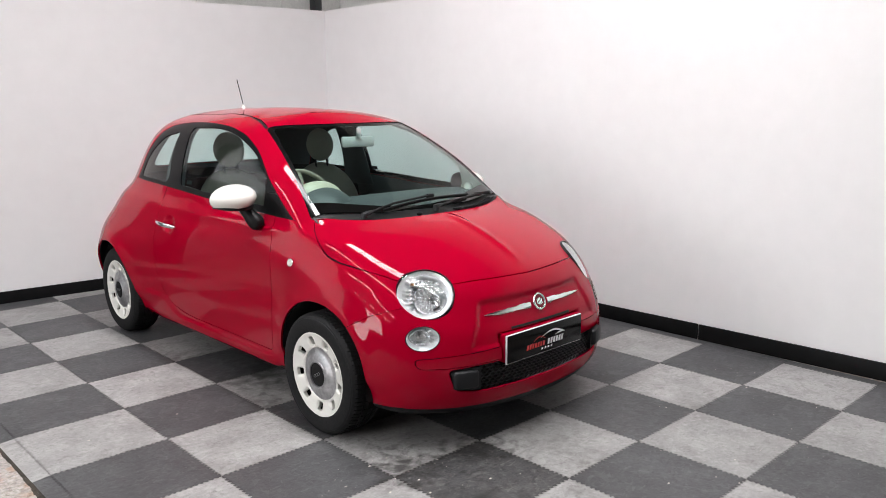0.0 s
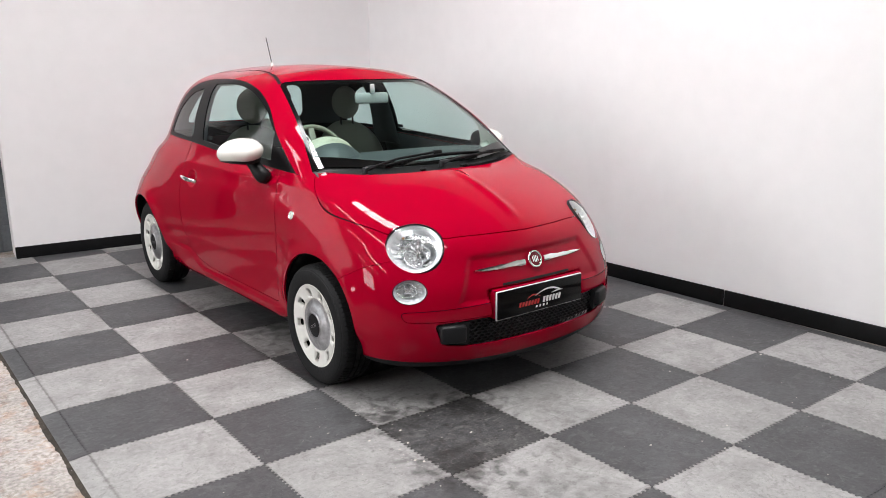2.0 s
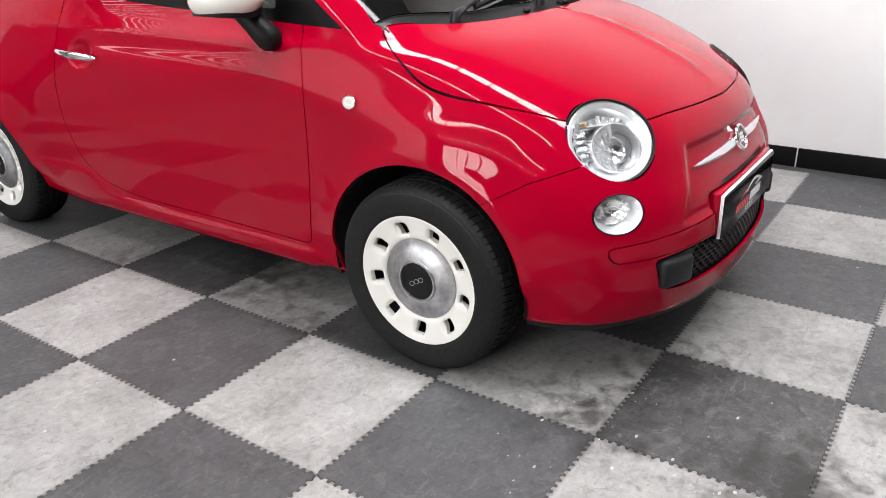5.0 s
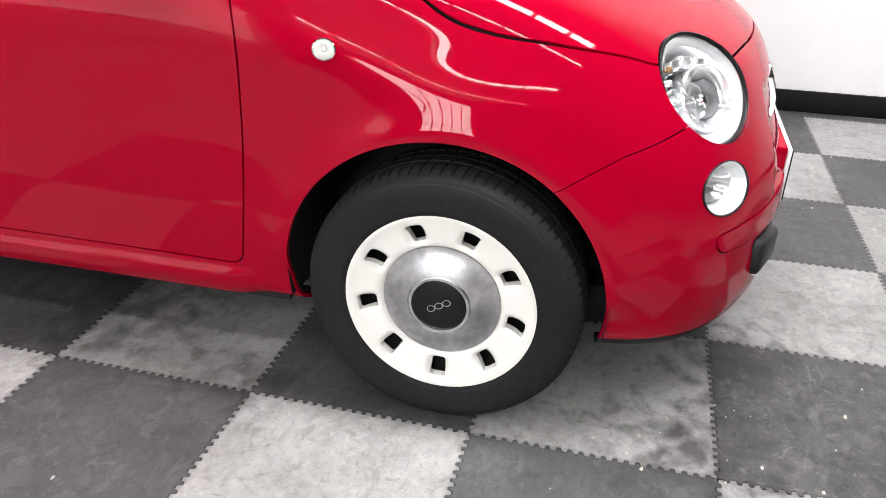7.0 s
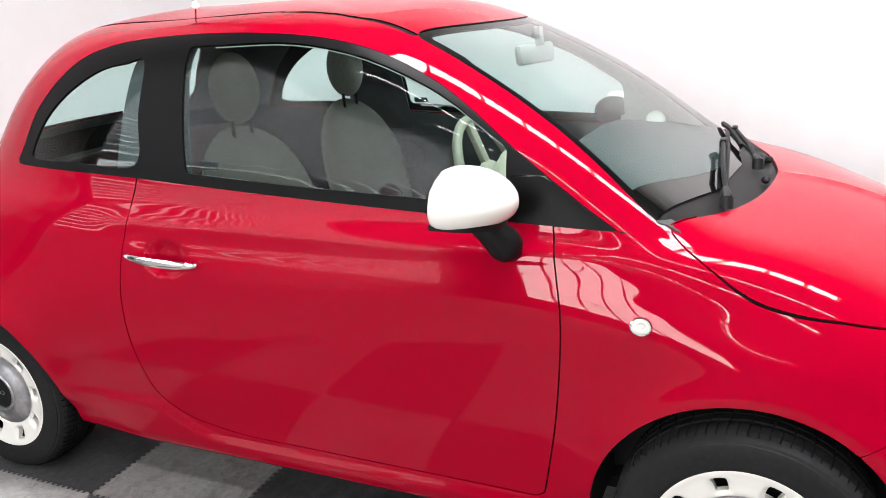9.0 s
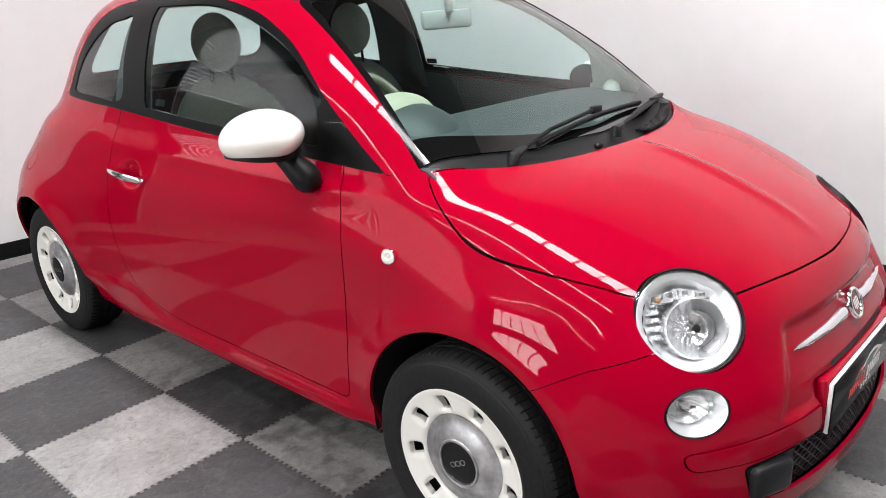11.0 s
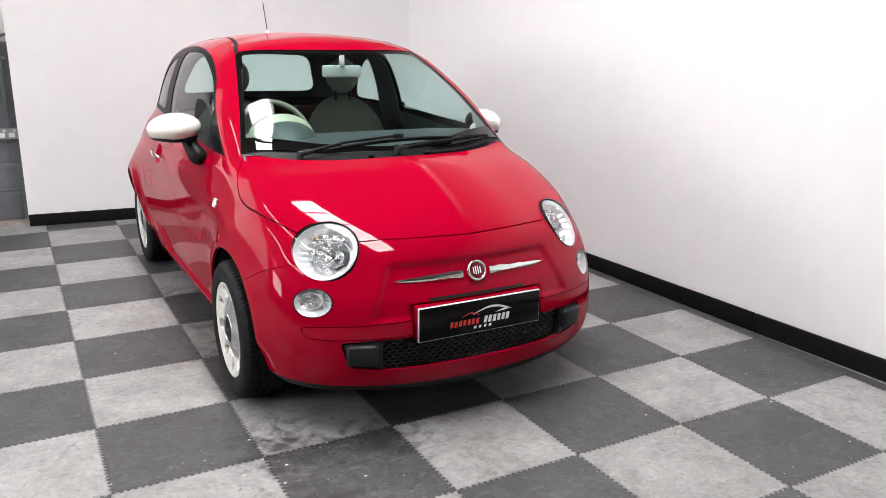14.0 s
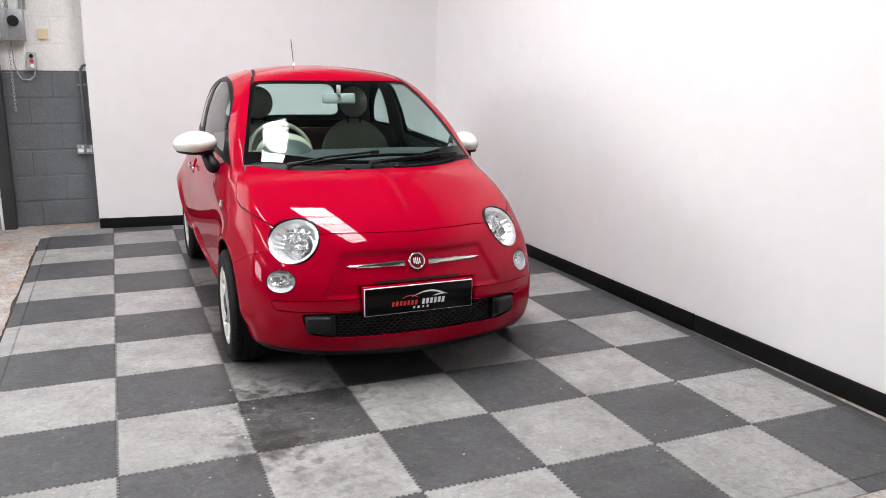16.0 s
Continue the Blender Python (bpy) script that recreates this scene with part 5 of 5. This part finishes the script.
# ---- wheels ----
def build_tyre():
    """Turned tyre with tread blocks cut at the shoulders."""
    prof = [(.192, -.083), (.206, -.090), (.235, -.0935), (.256, -.090), (.268, -.084), (.2765, -.076), (.2825, -.066), (.2850, -.050), (.2855, -.034), (.2785, -.032), (.2785, -.026), (.286, -.024), (.286, -.004), (.279, -.003), (.279, .003), (.286, .004), (.286, .024), (.2785, .026), (.2785, .032), (.2855, .034), (.2850, .050), (.2825, .066), (.2765, .076), (.268, .084), (.262, .0865), (.2605, .0885), (.256, .090), (.235, .0935), (.206, .090), (.192, .083)]
    k, blocks = len(prof), 84
    steps = [(b + t, low) for b in range(blocks) for t, low in ((0, 0), (.80, 0), (.84, 1), (.96, 1))]
    n = len(steps)
    v, f = [], []
    for i, (t, low) in enumerate(steps):
        a = 2 * math.pi * t / blocks
        for r, x in prof:
            q = r
            if low and abs(x) > .033 and r > .279:
                q = r - .0042
            if low and abs(x) < .025 and r > .284 and (i // 4) % 2:
                q = r - .004
            skew = .5 * abs(x) if r > .27 else 0
            v.append((x, q * math.cos(a + skew), q * math.sin(a + skew)))
    for i in range(n):
        j = (i + 1) % n
        for q in range(k - 1):
            f.append((i * k + q, i * k + q + 1, j * k + q + 1, j * k + q))
    return v, f


def build_wheel():
    w = new("wheel")
    w.parent = car
    v, f = build_tyre()
    mesh_object("tyre", v, f, RUBBER, w, "black rubber tyre with worn sidewall", smooth=18)
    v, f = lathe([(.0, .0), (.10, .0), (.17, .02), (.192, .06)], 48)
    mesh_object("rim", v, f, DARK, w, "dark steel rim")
    # white ring with nine holes
    n, m = 216, 22
    rs = np.linspace(.119, .2005, m)
    hx = np.interp(rs, [.119, .125, .136, .156, .178, .192, .197, .2005], [.058, .068, .073, .076, .081, .086, .085, .076])
    v, f = [], []
    for i in range(n):
        a = 2 * math.pi * i / n
        d = abs((a / (2 * math.pi) * 9 + .5) % 1 - .5) * 2 * math.pi / 9
        for r, x in zip(rs, hx):
            dish = .016 * math.exp(-((d * r) / .019) ** 4 - ((r - .154) / .019) ** 4)
            v.append((x - dish, r * math.cos(a), r * math.sin(a)))
    for i in range(n):
        for q in range(m - 1):
            f.append((i * m + q, i * m + q + 1, (i + 1) % n * m + q + 1, (i + 1) % n * m + q))
    va = np.array(v)
    ring = Skin(va, np.tile([1.0, 0, 0], (len(va), 1)), f)
    ang = np.arctan2(va[:, 2], va[:, 1])
    sect = 2 * math.pi / 9
    rel = (ang + sect / 2) % sect - sect / 2
    rad = np.hypot(va[:, 1], va[:, 2])
    q = np.stack([np.abs(rel * .155) - .0110, np.abs(rad - .1565) - .0145], axis=1)
    field = np.linalg.norm(np.maximum(q, 0), axis=1) + np.minimum(q.max(axis=1), 0) - .0045
    _, ring = ring.cut(field)
    ring.panel("wheel_trim", WHITE, 0.016, parent=w, label="white wheel trim ring with nine holes")
    v, f = lathe([(.060, .078), (.066, .083), (.080, .080), (.098, .071), (.112, .066), (.1215, .0655), (.1230, .058)], 72)
    mesh_object("hub_disc", v, f, DULLCHROME, w, "scuffed chrome hub disc")
    v, f = lathe([(.055, .080), (.057, .0855), (.062, .0855), (.068, .080), (.069, .072)], 72)
    mesh_object("cap_ring", v, f, DULLCHROME, w)
    v, f = lathe([(.0, .084), (.03, .084), (.05, .083), (.0565, .080)], 48)
    cap = mesh_object("centre_cap", v, f, PLASTIC, w, "black centre cap with a small emblem")
    bm = bmesh.new()
    for y in (-.018, 0.0, .018):
        for k in range(14):
            a, b = 2 * math.pi * k / 14, 2 * math.pi * (k + 1) / 14
            vs = [bm.verts.new((.0855, y + r * 1.25 * math.cos(c), r * math.sin(c))) for r, c in ((.0075, a), (.0075, b), (.0058, b), (.0058, a))]
            bm.faces.new(vs)
    bmesh.ops.recalc_face_normals(bm, faces=bm.faces)
    part("cap_emblem", bm, DULLCHROME, cap, smooth=0)
    return w


wheel = build_wheel()
HUB_Z = WHEEL_R - .008
wheel.matrix_basis = pose(.706, 0, HUB_Z, 12)
for x, y, r, spin in ((-.706, 0, 180, 29), (.703, WHEELBASE, 0, 30), (-.703, WHEELBASE, 180, 5)):
    copy_thing(wheel, pose(x, y, HUB_Z, 0, 0, r) @ pose(0, 0, 0, spin))

# ---- block pier, fittings and shutter at the left of the partition ----
def build_blocks():
    rng = random.Random(4)
    mesh = {}
    wall = structure(new("block_facing"), "painted concrete blocks, grey below and white above")
    def block(x0, x1, z0, mat):
        key = (round(x1 - x0, 3), mat.name)
        if key not in mesh:
            bm = bmesh.new()
            box(bm, 0, x1 - x0, 0, .05, 0, .218, bevel=.005)
            me = bpy.data.meshes.new("block")
            bm.to_mesh(me)
            bm.free()
            me.materials.append(mat)
            mesh[key] = me
        ob = new("block", mesh[key])
        ob.parent = wall
        ob.matrix_basis = pose(x0, 5.125 + rng.uniform(-.002, .002), z0)
    zs = [-.01 + .2325 * i for i in range(19)]
    for i, z in enumerate(zs):
        mat = BLOCKGREY if i < 6 else BLOCKWHITE
        joints = [-.86]
        x = -.86 + (.268 if i % 2 == 0 else .49) - (.0 if i < 2 else .02 * (i % 3))
        right = .0 if i < 9 else 3.6
        while x < right:
            joints.append(x)
            x += .45
        joints.append(right + .1)
        for a, b in zip(joints, joints[1:]):
            block(a + .004, b - .004, z, mat)


build_blocks()
structure(boxed("mortar_backing", (-.86, 3.7, 5.130, 5.16, -.01, 1.383), BLOCKGREY), "grey painted mortar bed behind the blocks")
structure(boxed("mortar_backing", (-.86, 3.7, 5.130, 5.16, 1.387, CEILING), BLOCKWHITE), "white painted mortar bed behind the blocks")
YB = 5.122
socket = boxed("double_socket", (-.255, -.109, YB - .042, YB, .640, .724), STEEL, None, "metal double power socket on the grey block wall", bevel=.006)
tagged(socket, category="socket")
for x in (-.222, -.152):
    boxed("socket_face", (x - .022, x + .022, YB - .0455, YB - .0405, .655, .69), PRINTWHITE, socket, bevel=.001)
    boxed("socket_switch", (x - .008 + .02, x + .008 + .02, YB - .047, YB - .0405, .698, .716), PRINTWHITE, socket, bevel=.001)
tagged(tube("conduit", [(-.168, YB - .02, .724), (-.170, YB - .02, 1.36), (-.164, YB - .02, 1.40), (-.148, YB - .02, 1.428), (-.12, YB - .02, 1.438), (-.08, YB - .02, 1.438)], .0125, BLOCKGREY, None, "grey painted steel conduit running up from the socket"), category="conduit")
clip = boxed("conduit_clip", (-.205, -.13, YB - .012, YB, 1.255, 1.272), STEEL, None, "small saddle clip holding the conduit", bevel=.002)
tagged(clip, category="clip")
ctrl = boxed("control_box", (-.585, -.512, YB - .06, YB, 1.392, 1.542), BOXGREY, None, "grey shutter control box with three round buttons", bevel=.006)
tagged(ctrl, category="control box")
for z, mat in ((1.510, PLASTIC), (1.468, BUTTONRED), (1.425, PRINTWHITE)):
    v, f = lathe([(.0, .016), (.012, .015), (.0165, .010), (.0165, -.002)], 24)
    b = mesh_object("button", v, f, mat, ctrl)
    b.matrix_basis = along(Vector((-.548, YB - .06, z)), (0, -1, 0))
cream = boxed("junction_box", (-.486, -.402, YB - .03, YB, 1.66, 1.745), CREAMBOX, None, "small cream plastic box on the white block wall", bevel=.004)
tagged(cream, category="box")
tagged(tube("cable", [(-.53, YB - .02, 1.392), (-.54, YB - .02, 1.34), (-.58, YB - .025, 1.305), (-.64, YB - .025, 1.31), (-.67, YB - .025, 1.36), (-.69, YB - .02, 1.45), (-.695, YB - .02, 1.9)], .006, BOXGREY, None, "grey cable looping below the control box"), category="cable")
motor = boxed("shutter_gear", (-.76, -.575, YB - .12, YB, 1.635, 1.90), STEEL, None, "weathered steel shutter gear plate with dark hub", bevel=.006)
tagged(motor, category="gear plate")
v, f = lathe([(.0, .03), (.035, .03), (.045, .015), (.045, 0)], 28)
hub = mesh_object("gear_hub", v, f, DARK, motor)
hub.matrix_basis = along(Vector((-.655, YB - .12, 1.80)), (0, -1, 0))
for x in (-.70, -.60, -.565):
    tagged(tube("conduit", [(x, YB - .03, 1.90), (x, YB - .03, CEILING - .05)], .011, STEEL, None, "steel pipe rising from the shutter gear"), category="conduit")
cv, cf = [], []
for i in range(32):
    z = 1.99 - i * .03
    base = len(cv)
    for k in range(10):
        a = 2 * math.pi * k / 10
        for j in range(5):
            b = 2 * math.pi * j / 5
            rr = .011 + .0032 * math.cos(b)
            px, pz, py = rr * .75 * math.cos(a), rr * 1.7 * math.sin(a), .0032 * math.sin(b)
            cv.append((-.705 + (px if i % 2 else py), YB - .14 + (py if i % 2 else px), z + pz))
    for k in range(10):
        for j in range(5):
            cf.append((base + k * 5 + j, base + k * 5 + (j + 1) % 5, base + (k + 1) % 10 * 5 + (j + 1) % 5, base + (k + 1) % 10 * 5 + j))
tagged(mesh_object("hand_chain", cv, cf, STEEL, None, "hanging steel hand chain of the shutter"), category="chain")
guide = boxed("shutter_guide", (-.90, -.80, 5.0, 5.16, -.012, CEILING), DARKSTEEL, None, "dark steel shutter guide rail", bevel=.004)
tagged(guide, category="guide rail")
boxed("guide_edge", (-.925, -.90, 5.02, 5.06, -.012, CEILING), PRINTWHITE, guide, "pale worn edge strip", bevel=.003)


def build_shutter(name, x0, x1, y, top_z):
    """A closed roller shutter: curved steel slats, with open slots added between the upper ones as highlight lines."""
    sh = structure(new(name), "closed roller shutter of curved galvanised slats, upper slots added for bright highlight lines")
    pitch, k = .076, 7

    def slat(height):
        v, f = [], []
        for j in range(k + 1):
            t = j / k
            v += [(x, -.016 * math.sin(math.pi * min(1, t * 1.15)), t * height) for x in (x0, x1)]
        for j in range(k):
            f.append((j * 2, j * 2 + 1, j * 2 + 3, j * 2 + 2))
        me = bpy.data.meshes.new("slat")
        me.from_pydata(v, [], f)
        me.materials.append(STEEL)
        return me

    full, narrow = slat(pitch), slat(pitch * .74)
    z = -.01
    while z < top_z:
        ob = new("slat", narrow if z > SLOTS_FROM else full)
        ob.parent = sh
        ob.matrix_basis = pose(0, y, z)
        z += pitch
    return sh


build_shutter("roller_shutter", -8.7, -.91, 5.08, CEILING)
structure(boxed("wall_north", (-10.2, -8.7, 5.16, 5.4, -0.012, CEILING), SHOPWALL), "workshop wall beside the shutter")
structure(boxed("wall_sill", (-8.7, -.86, 5.16, 5.4, -0.012, SLOTS_FROM), SHOPWALL), "wall behind the shutter's lower part")
column = boxed("steel_column", (3.32, 3.40, 5.02, 5.12, -.012, CEILING), DARKSTEEL, None, "black steel column behind the partition corner", bevel=.004)
tagged(column, category="column")

# ---- floor tiles ----
PITCH = 0.5
TEETH, TOOTH = 22, 0.005


def tile_outline():
    edge = []
    for i in range(TEETH):
        for t, h in ((0.06, -TOOTH), (0.44, -TOOTH), (0.56, TOOTH), (0.94, TOOTH)):
            edge.append(((i + t) / TEETH * PITCH, h))
    edge = [(x, 0 if (x < .012 or x > PITCH - .012) else h) for x, h in edge]
    low = edge
    right = [(PITCH + h, x) for x, h in edge]
    high = [(x, PITCH + h) for x, h in edge][::-1]
    left = [(h, x) for x, h in edge][::-1]
    return low + right + high + left


def tile_mesh(mat):
    o = tile_outline()
    c, n = PITCH / 2, len(o)
    g = 1 - 0.0012 / c
    inner = []
    for x, y in o:
        inner.append((min(max(x, .02), PITCH - .02), min(max(y, .02), PITCH - .02)))
    v = [((x - c) * g + c, (y - c) * g + c, 0.0) for x, y in o] + [(x, y, 0.0) for x, y in inner] + [(x, y, -.012) for x, y in o]
    v.append((c, c, 0.0))
    f = []
    for i in range(n):
        j = (i + 1) % n
        f += [(i, j, j + n, i + n), (j, i, i + 2 * n, j + 2 * n)]
        if inner[i] != inner[j]:
            f.append((i + n, j + n, 3 * n))
    bm = bmesh.new()
    vs = [bm.verts.new(p) for p in v]
    for q in f:
        bm.faces.new([vs[i] for i in q])
    bmesh.ops.remove_doubles(bm, verts=bm.verts, dist=1e-6)
    me = bpy.data.meshes.new("floor_tile")
    bm.to_mesh(me)
    bm.free()
    me.materials.append(mat)
    return me


tile_floor = structure(new("tile_floor"), "interlocking rubber floor tiles laid as a grey chequerboard")
tiles = [tile_mesh(TILE_LIGHT), tile_mesh(TILE_DARK), tile_mesh(TILE_GRIMY)]
for c in range(-1, 6):
    for r in range(-2, 9):
        t = new("floor_tile", tiles[2 if (c, r) == (1, 0) else (c + r) % 2])
        t.parent = tile_floor
        t.matrix_basis = pose(c * PITCH, r * PITCH, 0)


def edging(name, x0, x1, y0, y1, slope, mat):
    """A ramped edge strip; slope names the side that falls to the concrete."""
    z = {"w": (-.009, -.001, -.001, -.009), "s": (-.009, -.009, -.001, -.001), "n": (-.001, -.001, -.001, -.001)}[slope]
    v = [(x, y, zz) for (x, y), zz in zip(((x0, y0), (x1, y0), (x1, y1), (x0, y1)), z)] + [(x, y, -.012) for x, y in ((x0, y0), (x1, y0), (x1, y1), (x0, y1))]
    f = [(0, 1, 2, 3), (0, 4, 5, 1), (1, 5, 6, 2), (2, 6, 7, 3), (3, 7, 4, 0)]
    return mesh_object(name, v, f, mat, tile_floor, smooth=0)


for r in range(-2, 9):
    mat = (TILE_LIGHT, TILE_DARK)[(-1 + r) % 2]
    edging("edge_strip", -.58, -.494, r * PITCH + .001, (r + 1) * PITCH - .001, "w", mat)
    mat = (TILE_LIGHT, TILE_DARK)[(5 + r) % 2]
    edging("edge_strip", 2.994, 3.07, r * PITCH + .001, (r + 1) * PITCH - .001, "n", TILE_DARK)
for c in range(-1, 6):
    edging("edge_strip", c * PITCH + .001, (c + 1) * PITCH - .001, -1.075, -.994, "s", (TILE_LIGHT, TILE_DARK)[(c - 2) % 2])
    edging("edge_strip", c * PITCH + .001, (c + 1) * PITCH - .001, 4.494, 4.80 - .1 * c * PITCH, "n", (TILE_LIGHT, TILE_DARK)[(c + 9) % 2])


def build_crumbs():
    """Paint flakes and grit lying on the tiles."""
    rng = random.Random(5)
    v, f = [], []
    spots = [(.62, .62, .30, 26), (.45, .30, .25, 22), (-.25, .9, .3, 14), (.2, .1, .5, 22), (2.6, .2, .45, 20), (2.95, .75, .2, 12), (1.6, -.4, .6, 24), (-.1, 2.0, .5, 14)]
    for cx, cy, spread, count in spots:
        for _ in range(count):
            x, y = rng.gauss(cx, spread * .6), rng.gauss(cy, spread * .6)
            if not (-.45 < x < 3.0 and -.95 < y < 4.2):
                continue
            r, turn, b = rng.choice((.0015, .002, .0025, .003, .005)), rng.uniform(0, 6.3), len(v)
            for k in range(5):
                a = turn + k * 1.257
                q = r * rng.uniform(.5, 1.2)
                v += [(x + q * math.cos(a) * 1.4, y + q * math.sin(a), .0003), (x + q * .8 * math.cos(a) * 1.4, y + q * .8 * math.sin(a), .0003 + r * .45)]
            f += [(b + 2 * k, b + (2 * k + 2) % 10, b + (2 * k + 3) % 10, b + 2 * k + 1) for k in range(5)]
            f.append((b + 1, b + 3, b + 5, b + 7, b + 9))
    crumbs = mesh_object("paint_flakes", v, f, material("pale_grit", (.42, .39, .35), .8, grain=.3, scale=40), smooth=0)
    tagged(crumbs, "pale paint flakes and grit scattered on the tiles", "debris", kind="stuff")


build_crumbs()

rng = random.Random(9)
v, f = [], []
for i in range(261):
    y = -1.0 + 5.2 * i / 260
    w = .003 + .012 * max(0, math.sin(y * 3.1) * math.sin(y * 7.7 + 1)) + rng.uniform(0, .007)
    v += [(-.580 - w, y, -.0112), (-.581, y, -.0095 + rng.uniform(0, .002)), (-.572, y, -.0072)]
for i in range(260):
    f += [(3 * i + k, 3 * i + k + 1, 3 * i + k + 4, 3 * i + k + 3) for k in (0, 1)]
dirt = mesh_object("edge_dirt", v, f, EDGEDIRT, smooth=0)
tagged(dirt, "dark dirt gathered along the edge of the tiles", "dirt", kind="stuff")
